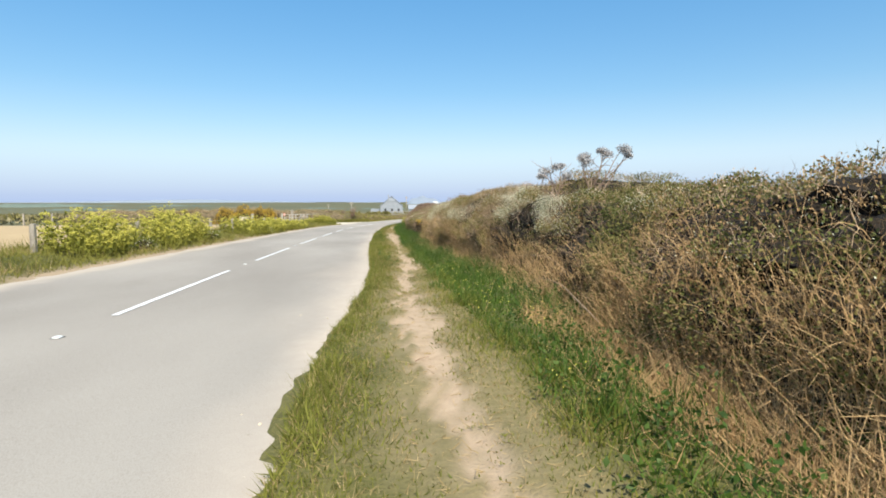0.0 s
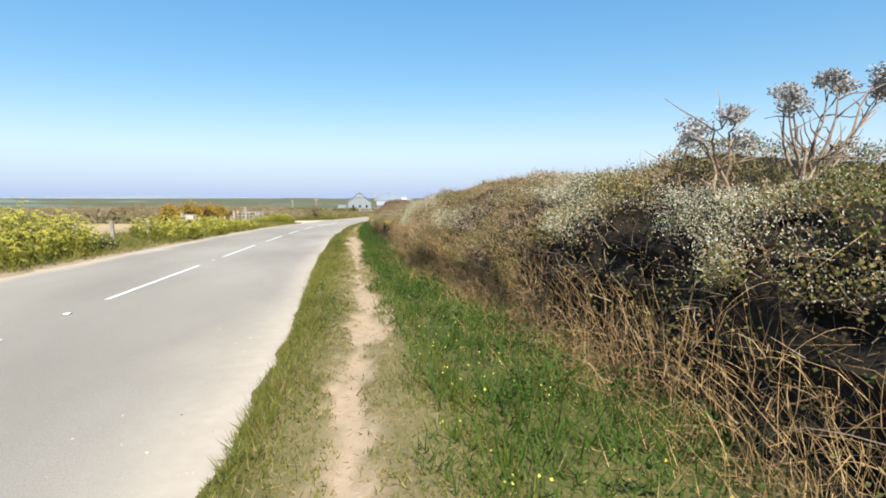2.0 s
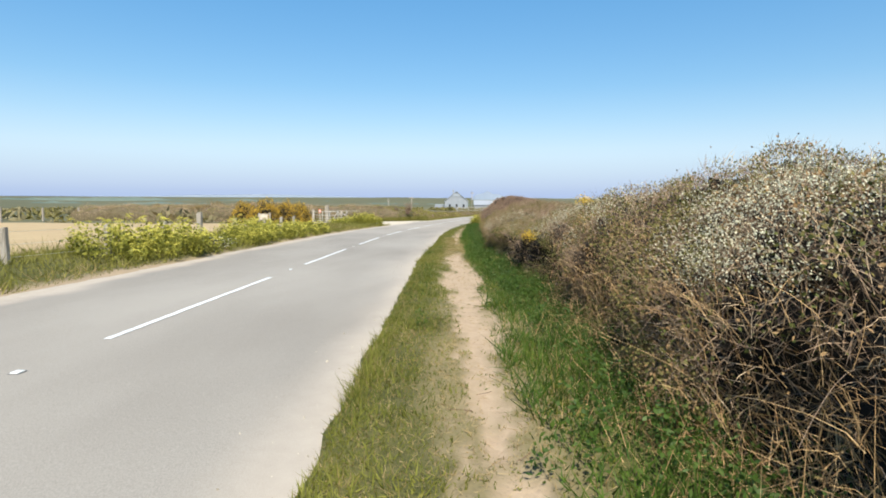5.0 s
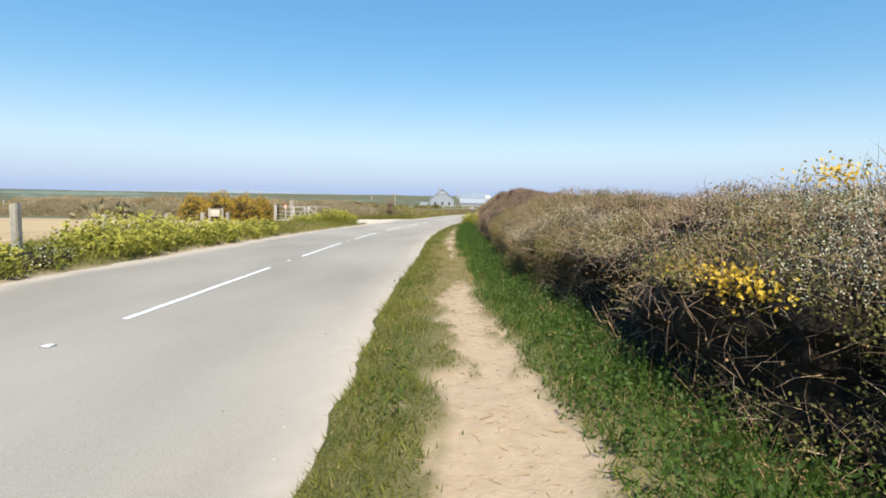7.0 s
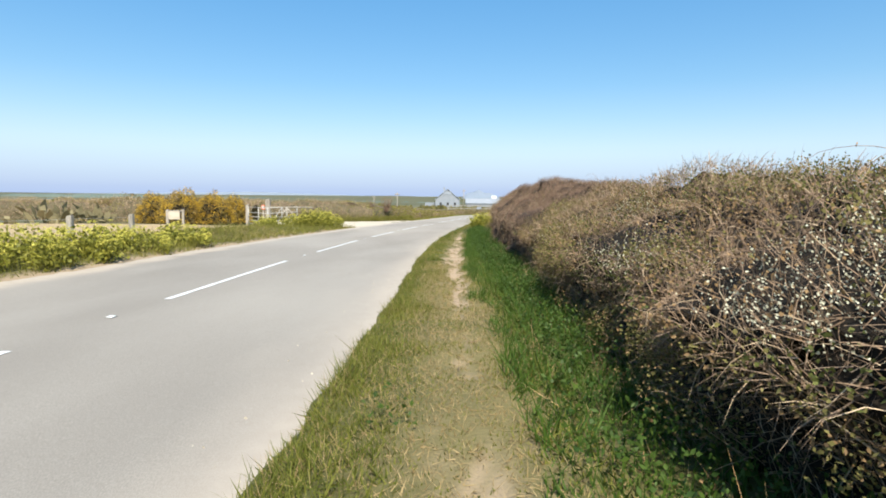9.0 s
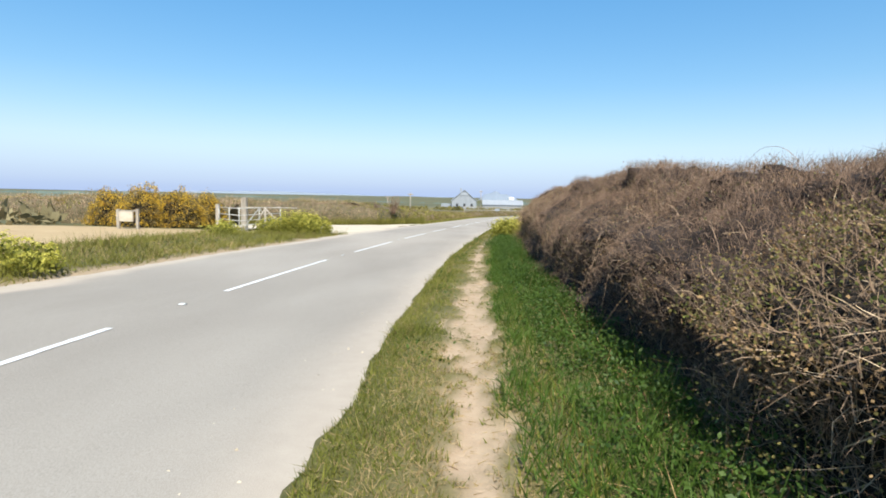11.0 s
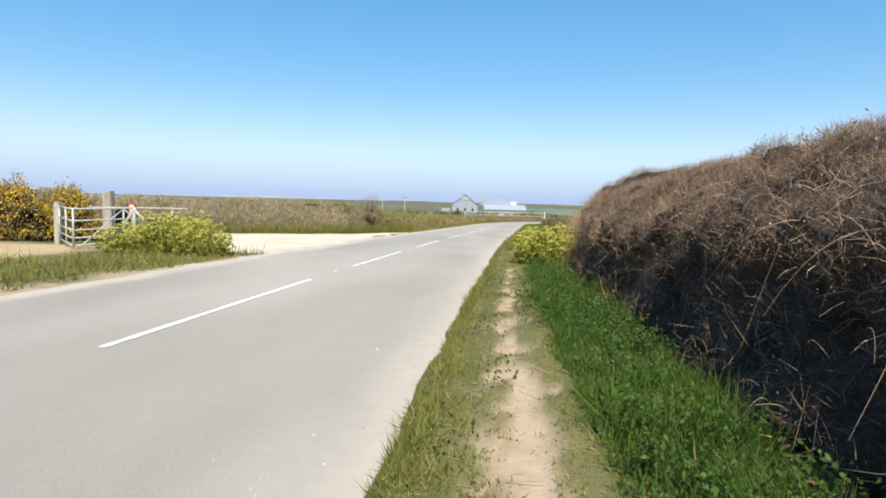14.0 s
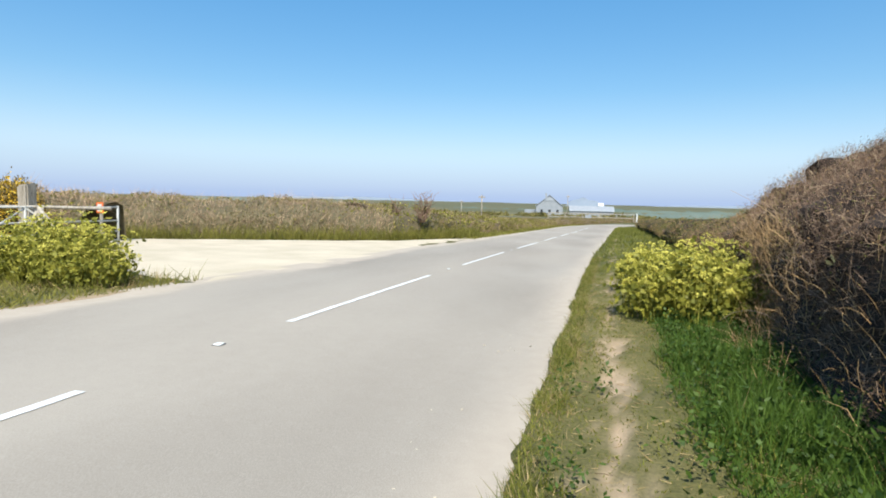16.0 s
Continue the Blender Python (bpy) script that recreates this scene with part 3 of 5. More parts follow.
            m.sticks(p - o * RNG.uniform(0.04, 0.11, (n, 1)), d, RNG.uniform(0.05, 0.12, n), RNG.uniform(0.0012, 0.0026, n), np.array((0.2, 0, -0.1)))
        bunch("top_twig_tangle", 2600 * L, M_thorn, fuzzy_top)
    bunch("dead_twig_tangle", pale * 0.6 * L, M_twig_pale, lambda m, n: twig(m, n, 0.8 if y0 > 31 else 1.15))
    bunch("leafage", leaves * 1.65 * L, M_leaf, foliage(3.0))
    bunch("dark_leafage", dark * 1.4 * L, M_leaf_dark, foliage(11.0, 0.05))
    bunch("rusty_leafage", rust * (1.7 if y0 < 30 else 1.7) * L, M_leaf_brown, foliage(19.0))
    bunch("blossom", bloom * 1.9 * L, M_bloom, foliage(27.0, 0.06, 0.56, 0.25, 0.75))

    def stalks(m, n):
        y = RNG.uniform(y0, y1, n)
        x = hedge_foot(y) + RNG.normal(0.03, 0.22, n) - 0.24 * smooth(20.5, 16, y)
        p = np.stack([x, y, height(x, y) + np.clip(x - hedge_foot(y) + 0.4 * smooth(20.5, 16, y), 0, 1) * RNG.uniform(0, 1.2, n)], -1)
        d = RNG.normal(size=p.shape) * 0.45 + (-0.12, 0, 1)
        m.blades(p, d, RNG.uniform(0.05, 0.18, n), RNG.uniform(0.002, 0.0042, n), RNG.normal(size=p.shape) * 1.1 + (-0.15, 0, -0.5))
    bunch("stalk_tangle", dry * (0.9 if y0 < 9 else 1.2 if y0 < 16 else 0.8) * L, M_straw, stalks)

    def bracken(m, n):
        """Dead upright stalks leaning out of the hedge's foot."""
        y = RNG.uniform(y0, y1, n)
        v = np.interp(y, [0, 3, 4, 5, 8, 14, 20, 48], [0.42, 0.38, 0.26, 0.17, 0.19, 0.26, 0.15, 0.26]) * RNG.uniform(0, 1, n) ** 1.3
        keep = fuzz(y * 2.4, v * 9, 61.0) + 0.5 * fuzz(y * 7, v * 25, 63.0) + RNG.normal(size=n) * 0.3 > -0.1
        y, v = y[keep], v[keep]
        n = len(y)
        o = outward(y, v)
        p = hedge_place(y, v) + o * RNG.uniform(-0.05, 0.1, (n, 1))
        p[:, 2] = np.maximum(p[:, 2], height(p[:, 0], p[:, 1]))
        d = RNG.normal(size=p.shape) * (0.32, 0.42, 0.2) + (-0.22, -0.05, 1)
        m.arcs(p, d, RNG.uniform(0.06, 0.3, n), RNG.uniform(0.0008, 0.002, n), RNG.normal(size=p.shape) * 0.35 + (-0.15, 0, -0.3), 4)

    def canes(m, n):
        y, v = RNG.uniform(y0, y1, n), RNG.uniform(0.03, 0.4, n)
        keep = RNG.uniform(0, 1, n) > np.where(y < 31, 0.85, 0.4) * cavity(y) * (v < np.where(y < 12, 0.42, 0.3))
        y, v = y[keep], v[keep]
        n = len(y)
        o = outward(y, v)
        p = hedge_place(y, v) + o * RNG.uniform(-0.1, 0.0, (n, 1))
        d = o * RNG.uniform(0.0, 0.5, (n, 1)) + RNG.normal(size=p.shape) * (0.25, 0.8, 0.45) + (0, 0, 0.45)
        m.arcs(p, d, RNG.uniform(0.12, 0.42, n), RNG.uniform(0.001, 0.0022, n), RNG.normal(size=p.shape) * 0.2 + (0, 0, -0.7), 7)

    def sprigs(m, n):
        """Upright shoots standing clear of the hedge's top."""
        yc, vc = RNG.uniform(y0, y1, n), RNG.uniform(0.42, 0.72, n)
        k = RNG.integers(0, n, n * 14)
        y, v = yc[k] + RNG.normal(0, 0.05, len(k)), vc[k] + RNG.normal(0, 0.01, len(k))
        tall = RNG.uniform(0.4, 1.0, n)[k] * (0.09 if y0 < 4 else 0.17 if y0 < 26 else 0.1)
        p = hedge_place(y, v) - (0, 0, 0.04)
        m.arcs(p, RNG.normal(size=p.shape) * 0.35 + (0.2, 0.05, 1), tall * RNG.uniform(0.5, 1, len(k)), RNG.uniform(0.0012, 0.0026, len(k)), np.array((0.12, 0, -0.05)), 4)
        q = p[::2] + (0.03, 0, 0.6) * tall[::2, None] + RNG.normal(size=p[::2].shape) * 0.022
        m.leaves(q, RNG.normal(size=q.shape) + (0.2, 0, 0.8), RNG.uniform(0.012, 0.026, len(q)), RNG.uniform(0.007, 0.013, len(q)))
    if y0 < 52:
        mid_y = (y0 + y1) / 2
        bunch("bracken_mass", float(np.interp(mid_y, [0, 3, 5.5, 8, 11, 14, 18, 21, 44, 48, 51], [1700, 2000, 420, 380, 700, 600, 150, 0, 0, 800, 150])) * L, M_straw, bracken)
        bunch("cane_tangle", float(np.interp(mid_y, [0, 5, 8, 16, 20, 30, 48], [90, 80, 110, 140, 80, 120, 110])) * L, M_twig if y0 > 5 else M_straw, canes)
        bunch("sprig_mass", (9 if y0 < 31 else 7) * L, M_twig_pale if y0 < 14 else M_twig if y0 < 31 else M_thorn, sprigs)
    return ob


HEDGE = [
    # y0, y1, twigs, pale twigs, leaves, dark, rust, bloom, dry
    (-4, 1.2, 700, 200, 1200, 1200, 700, 150, 1200, "tangled bramble and dead grass hedge on a bank", "hedge"),
    (1.2, 4.2, 800, 450, 1700, 2000, 1100, 300, 3200, "tangled bramble hedge with bleached dead grass at its foot", "hedge"),
    (4.2, 7.0, 600, 150, 1900, 2600, 700, 900, 800, "dark bramble hedge with straw-coloured stalks below", "hedge"),
    (7.0, 9.6, 1000, 800, 2900, 1500, 800, 3400, 900, "dark green thorn hedge with shaded hollows", "hedge"),
    (9.6, 12.6, 1900, 1900, 2300, 600, 1000, 4400, 1000, "pale lichened blackthorn hedge in early blossom", "hedge"),
    (12.6, 15.8, 2100, 1700, 2200, 500, 1000, 2500, 900, "olive thorn hedge with pale dead twigs", "hedge"),
    (15.8, 19.2, 2000, 800, 2200, 600, 900, 1700, 350, "thick olive thorn hedge with scattered blossom", "hedge"),
    (19.2, 22.2, 1600, 500, 2100, 1200, 800, 1900, 200, "thorn hedge whitened with blossom over dark hollows", "hedge"),
    (22.2, 25.4, 1900, 500, 1900, 1200, 900, 1800, 150, "blackthorn hedge covered with white blossom", "hedge"),
    (25.4, 28.6, 2500, 600, 2600, 1000, 1300, 1100, 200, "green thorn hedge with bright blossom patches", "hedge"),
    (28.6, 31.5, 3600, 700, 2100, 700, 1500, 300, 250, "mixed brown thorn hedge with dead stalks", "hedge"),
    (31.5, 35.2, 4900, 150, 150, 120, 260, 30, 100, "dense leafless purple-brown thorn hedge", "hedge"),
    (35.2, 39.0, 4900, 150, 150, 120, 260, 20, 100, "dense leafless brown thorn hedge", "hedge"),
    (39.0, 42.8, 4900, 450, 160, 100, 260, 20, 80, "dense brown thorn hedge with few green shoots", "hedge"),
    (42.8, 46.5, 5200, 700, 240, 120, 260, 20, 80, "brown wind-clipped thorn hedge over lush grass", "hedge"),
    (46.5, 50.5, 4200, 1000, 260, 120, 700, 20, 300, "brown thorn hedge with pale dead stalks below", "hedge"),
    (50.5, 56, 1200, 200, 300, 300, 500, 0, 60, "low wind-swept brown hedge", "hedge"),
    (56, 70, 260, 40, 150, 150, 120, 0, 0, "low dark distant hedge along the road", "hedge"),
    (70, 100, 130, 20, 80, 90, 60, 0, 0, "low dark distant hedge along the road", "hedge"),
]
for h in HEDGE:
    hedge_part(*h)


# ---- grass ----
def grass(name, n, y0, y1, ulo, uhi, material, lengths, widths, label, lean=0.35, keep=None, size=None):
    y = RNG.uniform(y0, y1, n)
    u = ulo + (uhi(y) - ulo if callable(uhi) else uhi - ulo) * RNG.uniform(0, 1, n)
    ok = RNG.uniform(0, 1, n) > np.maximum(bare(u, y) * 1.12, worn(u, y) * (0.0 if material is M_dry else 0.45))
    if keep is not None:
        ok &= keep(u, y)
    u, y = u[ok], y[ok]
    u = u + verge_edge(y) * smooth(2.8, 2.2, u) * smooth(1.5, 1.9, u)
    x = u + mid(y)
    p = np.stack([x, y, height(x, y) - 0.004], -1)
    d = RNG.normal(size=p.shape) * lean + (0, 0, 1)
    ln = RNG.uniform(*lengths, len(p))
    if size is not None:
        ln = ln * size(u, y)
    m = Mass()
    m.blades(p, d, ln, RNG.uniform(*widths, len(p)), RNG.normal(size=p.shape) * 0.5 + (0, 0, -0.4))
    return tagged(new(name, m.mesh(name, material)), label, "grass", kind="stuff")


def foot_u(y):
    return hedge_foot(y) - mid(y) + 0.1 - 0.2 * smooth(20.5, 16, y) + 0.04 * cavity(y) * smooth(18, 20, y)


def tuft(u, y):
    return 0.55 + 0.75 * smooth(-0.4, 0.7, fuzz(u * 3, y * 3, 6.0)) + 0.3 * smooth(0.5, 0.9, fuzz(u * 8, y * 8, 2.0))


def near_trail(u, y):
    return tuft(u, y) * (0.45 + 0.75 * smooth(0.12, 0.5, np.abs(u - trail_mid(y))))


grass("short_grass", 150000, 0.6, 34, RIGHT + 0.02, 3.2, M_grass, (0.02, 0.08), (0.004, 0.009), "short trodden grass beside the footpath", size=near_trail)
grass("short_grass", 75000, 34, 56, RIGHT + 0.02, 3.2, M_grass, (0.02, 0.08), (0.004, 0.009), "short trodden grass beside the footpath", size=near_trail)
grass("dry_grass", 60000, 0.6, 52, RIGHT + 0.02, 3.4, M_dry, (0.03, 0.09), (0.002, 0.005), "bleached dead grass among the green verge", 0.8, lambda u, y: fuzz(u * 2, y * 1.2, 9.0) + RNG.normal(size=len(u)) * 0.4 > 0.0, near_trail)
grass("lush_grass", 105000, 0.6, 52, 2.85, foot_u, M_lush, (0.05, 0.18), (0.004, 0.008), "long lush green grass along the hedge foot", 0.4, lambda u, y: (u > 2.95 + 0.12 * fuzz(y * 1.5, 2.0)) & ~((y < 6) & (u > 3.95 + 0.15 * fuzz(y * 2, 1.0)) & (RNG.uniform(0, 1, len(u)) < 0.7)), tuft)
grass("lush_grass", 34000, 36, 50, 2.95, foot_u, M_lush, (0.06, 0.2), (0.004, 0.008), "long lush green grass along the hedge foot", 0.45, None, tuft)
grass("edge_grass", 42000, 0.4, 56, RIGHT - 0.005, RIGHT + 0.16, M_grass, (0.03, 0.085), (0.003, 0.007), "longer grass overhanging the road's edge", 0.45, None, tuft)
grass("trodden_straw", 40000, 23.5, 33, 2.25, 3.2, M_dry, (0.02, 0.06), (0.002, 0.005), "flattened straw-coloured grass on the footpath", 1.0)
grass("trodden_straw", 26000, 1, 18, 2.2, 3.1, M_dry, (0.02, 0.06), (0.002, 0.005), "flattened straw-coloured grass on the footpath", 1.0)
grass("edge_dry_grass", 16000, 0.4, 56, RIGHT + 0.005, RIGHT + 0.2, M_dry, (0.03, 0.085), (0.002, 0.005), "dry grass overhanging the road's edge", 0.5, None, tuft)
grass("dead_grass", 13000, 0.4, 12, 3.85, foot_u, M_dry, (0.06, 0.19), (0.003, 0.006), "bleached dead grass below the bramble hedge", 0.6, lambda u, y: fuzz(u * 2, y * 1.5, 5.0) > -0.25)
grass("dead_grass", 12000, 0.4, 4.8, 3.35, foot_u, M_straw, (0.05, 0.2), (0.002, 0.005), "bleached dead grass below the bramble hedge", 0.7, lambda u, y: fuzz(u * 2.5, y * 2, 5.0) + 0.9 * (u - 3.6) > -0.1)
grass("far_grass", 15000, 56, 100, RIGHT, 5.5, M_grass, (0.06, 0.16), (0.012, 0.025), "distant roadside grass")
grass("verge_grass", 44000, 4, 49.6, -4.6, LEFT - 0.03, M_verge, (0.06, 0.26), (0.006, 0.013), "rough green grass on the far verge", 0.4, lambda u, y: (y - 0.5 * (u + 3.0) < 49.4), tuft)
grass("verge_dry_grass", 26000, 4, 49.6, -5.6, LEFT - 0.1, M_dry, (0.06, 0.22), (0.005, 0.01), "dry grass mixed into the far verge", 0.6, lambda u, y: fuzz(u * 1.5, y * 0.7, 3.0) > 0.0)
grass("far_verge_grass", 16000, 64, 110, -5, LEFT, M_verge, (0.08, 0.22), (0.012, 0.03), "distant roadside grass")


# dead straws lying on the path
m = Mass()
n = 9000
y = RNG.uniform(0.5, 50, n)
u = trail_mid(y) + RNG.normal(0, 0.24, n)
x = u + mid(y)
p = np.stack([x, y, height(x, y) + 0.004], -1)
m.blades(p, RNG.normal(size=p.shape) * (1, 0.6, 0.12) + (0, 0, 0.06), RNG.uniform(0.02, 0.075, n), RNG.uniform(0.002, 0.005, n), RNG.normal(size=p.shape) * (0.3, 0.3, 0.02))
tagged(new("straw_litter", m.mesh("straw_litter", M_dry)), "dead straw lying on the trodden path", "litter", kind="stuff")


# dead leaves and twigs on the ground under the hedge
m = Mass()
n = 15000
y = RNG.uniform(2, 50, n)
x = hedge_foot(y) + RNG.uniform(-0.12, 0.6, n)
p = np.stack([x, y, height(x, y) + RNG.uniform(0.002, 0.03, n)], -1)
m.leaves(p, RNG.normal(size=p.shape) * (1, 1, 0.3) + (0, 0, 0.15), RNG.uniform(0.015, 0.05, n), RNG.uniform(0.008, 0.022, n))
tagged(new("leaf_litter", m.mesh("leaf_litter", M_leaf_brown)), "brown dead leaves under the hedge", "litter", kind="stuff")


# broken twigs on the path
m = Mass()
n = 70
y = RNG.uniform(2, 48, n)
x = trail_mid(y) + RNG.normal(0, 0.16, n) + mid(y)
p = np.stack([x, y, height(x, y) + 0.006], -1)
m.arcs(p, RNG.normal(size=p.shape) * (1, 0.5, 0.0) + (0, 0, 0.03), RNG.uniform(0.03, 0.13, n), RNG.uniform(0.002, 0.004, n), RNG.normal(size=p.shape) * (0.15, 0.15, 0.0), 4)
tagged(new("twig_litter", m.mesh("twig_litter", M_thorn)), "broken dark twigs lying on the path", "litter", kind="stuff")

# small pale flowers in the lush grass
m = Mass()
n = 420
y = RNG.uniform(2.2, 9, n)
u = RNG.uniform(2.95, 3.75, n)
ok = fuzz(u * 3, y * 2.5, 81.0) > 0.0
y, u = y[ok], u[ok]
x = u + mid(y)
p = np.stack([x, y, height(x, y) + RNG.uniform(0.06, 0.13, len(y))], -1)
m.leaves(p, RNG.normal(size=p.shape) + (0, 0, 0.5), RNG.uniform(0.008, 0.016, len(y)), RNG.uniform(0.008, 0.014, len(y)))
tagged(new("verge_flowers", m.mesh("verge_flowers", M_umbel)), "small pale yellow flowers in the verge grass", "flowers", kind="stuff")


# broad-leaved weeds at the hedge foot
def weeds(name, n, y0, y1, label, lo=-0.6, hi=0.1, size=1.0):
    m = Mass()
    yc = RNG.uniform(y0, y1, n)
    uc = (hedge_foot(yc) - mid(yc) if lo < 1 else verge_edge(yc)) + RNG.uniform(lo, hi, n)
    for y, u in zip(yc, uc):
        k = 44
        r = RNG.uniform(0.04, 0.16)
        a, rr = RNG.uniform(0, 6.3, k), r * np.sqrt(RNG.uniform(0, 1, k))
        x = u + float(mid(y)) + rr * np.cos(a)
        yy = y + rr * np.sin(a)
        p = np.stack([x, yy, height(x, yy) + RNG.uniform(0.02, 0.17, k)], -1)
        m.leaves(p, RNG.normal(size=p.shape) * 0.7 + (0, 0, 0.35), RNG.uniform(0.018, 0.045, k) * size, RNG.uniform(0.01, 0.024, k) * size)
    tagged(new(name, m.mesh(name, M_weed)), label, "weeds", kind="stuff")


weeds("verge_weeds", 800, 14, 43, "low broad-leaved weeds under the hedge", -0.45, 0.12, 0.8)
weeds("verge_weeds", 170, 42, 50, "lush cow parsley leaves under the hedge", -0.75, 0.08, 0.9)
weeds("verge_weeds", 170, 1, 16, "low broad-leaved weeds in the verge grass", -0.95, -0.1, 0.9)
weeds("verge_weeds", 26, 3, 46, "dark weeds along the road's edge", 2.2, 2.45, 0.8)


# ---- bushes ----
def bush(name, label, category, centre, radii, kinds, core=M_shade_core, group="", stems=0, seed_lump=1.0, base_flat=True):
    """A rounded bush: an inner shell painted as black as shade, then leaves and flowers on its uneven skin. kinds:
    (part, material, count, length, width, low, reach).
    """
    cx, cy, cz = centre
    ob = thing(name, label, category, group, at=centre)

    def skin(th, ph):
        lump = 1 + 0.2 * fuzz(th * 1.6 + cx * 3, ph * 3, cy) + 0.13 * fuzz(th * 4 + cy, ph * 7, cx)
        s = np.sin(ph)
        return np.stack([cx + radii[0] * s * np.cos(th) * lump, cy + radii[1] * s * np.sin(th) * lump, cz + radii[2] * np.cos(ph) * lump], -1)
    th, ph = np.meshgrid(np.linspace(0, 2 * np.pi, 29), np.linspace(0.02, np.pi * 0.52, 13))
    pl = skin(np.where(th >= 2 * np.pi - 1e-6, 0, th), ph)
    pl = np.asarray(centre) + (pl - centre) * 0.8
    # near-black shell painting the shade between the leaves
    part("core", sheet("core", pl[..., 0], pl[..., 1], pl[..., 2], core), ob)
    for key, material, n, ln, wd, low, reach in kinds:
        th, ph = RNG.uniform(0, 2 * np.pi, n * 2), np.arccos(RNG.uniform(low, 1, n * 2))
        keep = fuzz(th * 5, ph * 9, n * 0.01 + cx) + RNG.normal(size=n * 2) * 0.45 > 0
        th, ph = th[keep][:n], ph[keep][:n]
        p = skin(th, ph)
        o = unit(p - centre)
        p = p + o * RNG.normal(-0.02, reach, (len(p), 1))
        m = Mass()
        m.leaves(p, o * 0.7 + RNG.normal(size=p.shape) * 0.7 + (0, 0, 0.3), RNG.uniform(0.6, 1.3, len(p)) * ln, RNG.uniform(0.6, 1.3, len(p)) * wd)
        part(key, m.mesh(key, material), ob)
    return ob


def umbel_mesh(seed):
    rng = np.random.default_rng(seed)
    m = Mass()
    k = 26
    a, r = rng.uniform(0, 6.3, k), 0.043 * np.sqrt(rng.uniform(0, 1, k))
    p = np.stack([r * np.cos(a), r * np.sin(a), 0.012 - 9.0 * r * r + rng.normal(0, 0.002, k)], -1)
    m.leaves(p, rng.normal(size=(k, 3)) * (1, 1, 0.35) + (0, 0, 0.25), rng.uniform(0.012, 0.022, k), rng.uniform(0.011, 0.018, k))
    me = m.mesh("flower_head", M_umbel)
    return me


UMBELS = [umbel_mesh(i) for i in range(4)]


def alexanders(x, y, r, h, n=900, label="yellow-green flowering alexanders on the verge", group="flowering plants on the verge", bloom=0.6):
    """A clump of umbellifers: stems, leaves, and flat heads of small yellow flowers."""
    z = float(height(np.float64(x), np.float64(y)))
    ob = thing("alexanders", label, "wild plant", group, at=(x, y, z))
    k = max(10, int(n / 14))
    a, rr = RNG.uniform(0, 6.3, k), r * np.sqrt(RNG.uniform(0, 1, k))
    foot = np.stack([x + rr * np.cos(a), y + rr * np.sin(a), np.full(k, z)], -1)
    foot[:, 2] = height(foot[:, 0], foot[:, 1])
    tall = h * (1 - 0.45 * (rr / r) ** 2) * RNG.uniform(0.6, 1.18, k)
    lean = RNG.normal(size=(k, 3)) * 0.12 * (1, 1, 0) + (0, 0, 1) + np.stack([np.cos(a), np.sin(a), 0 * a], -1) * (rr / r)[:, None] * 0.25
    top = foot + unit(lean) * tall[:, None]
    m = Mass()
    m.sticks(foot, lean, tall, np.full(k, 0.006), np.zeros(3))
    part("stem_mass", m.mesh("stem_mass", M_alex), ob)
    m = Mass()
    j = RNG.integers(0, k, n)
    p = foot[j] + (top[j] - foot[j]) * RNG.uniform(0.15, 0.97, (n, 1)) + RNG.normal(size=(n, 3)) * (0.06, 0.06, 0.03)
    m.leaves(p, RNG.normal(size=p.shape) * 0.8 + (0, 0, 0.25), RNG.uniform(0.04, 0.085, n), RNG.uniform(0.03, 0.06, n))
    part("leafage", m.mesh("leafage", M_alex), ob)
    for i in range(int(min(k * 2, 150) * min(bloom, 1.1))):
        hub = top[i % k] + (RNG.normal(size=3) * (0.05, 0.05, 0.03) if i >= k else np.zeros(3))
        head = new("flower_head", UMBELS[i % 4])
        head.parent = ob
        head.matrix_basis = Matrix.Translation(Vector(hub - (x, y, z))) @ Euler(RNG.normal(size=3) * (0.3, 0.3, 2)).to_matrix().to_4x4() @ Matrix.Scale(float(RNG.uniform(0.75, 1.35)), 4)
    return ob


for y, h in ((11.4, 0.72), (12.1, 0.78), (12.9, 0.72), (14.6, 0.6), (15.4, 0.82), (16.2, 0.88), (17.0, 0.84), (17.8, 0.74), (22.8, 0.6), (23.7, 0.7), (24.6, 0.72), (25.3, 0.55),
             (28.0, 0.5), (28.8, 0.58), (29.6, 0.6), (30.5, 0.58), (31.5, 0.52), (32.6, 0.5), (34.2, 0.42), (36.0, 0.4)):
    alexanders(-6.4 + RNG.uniform(-0.2, 0.15), y, RNG.uniform(0.45, 0.6), h, 1000, bloom=0.95 if y < 20 else 0.7)
alexanders(-6.9, 43.6, 0.45, 0.34, 500)
CORNER = "bushy yellow-green alexanders at the lay-by's corner"
alexanders(-5.85, 48.75, 0.5, 0.6, 1700, CORNER, bloom=0.8)
alexanders(-6.35, 49.0, 0.55, 0.84, 2400, CORNER, bloom=0.9)
alexanders(-6.85, 49.15, 0.5, 0.78, 1900, CORNER, bloom=0.9)
alexanders(-7.5, 48.9, 0.4, 0.5, 900, CORNER, bloom=0.7)
alexanders(-7.4, 45.0, 0.35, 0.46, 600)
alexanders(0.72, 48.4, 0.5, 0.62, 2600, "bright yellow alexanders in flower beside the path", bloom=1.1)
alexanders(1.15, 49.3, 0.5, 0.66, 2400, "bright yellow alexanders in flower beside the path", bloom=1.1)
alexanders(0.85, 50.2, 0.45, 0.55, 1600, "bright yellow alexanders in flower beside the path", bloom=1.0)

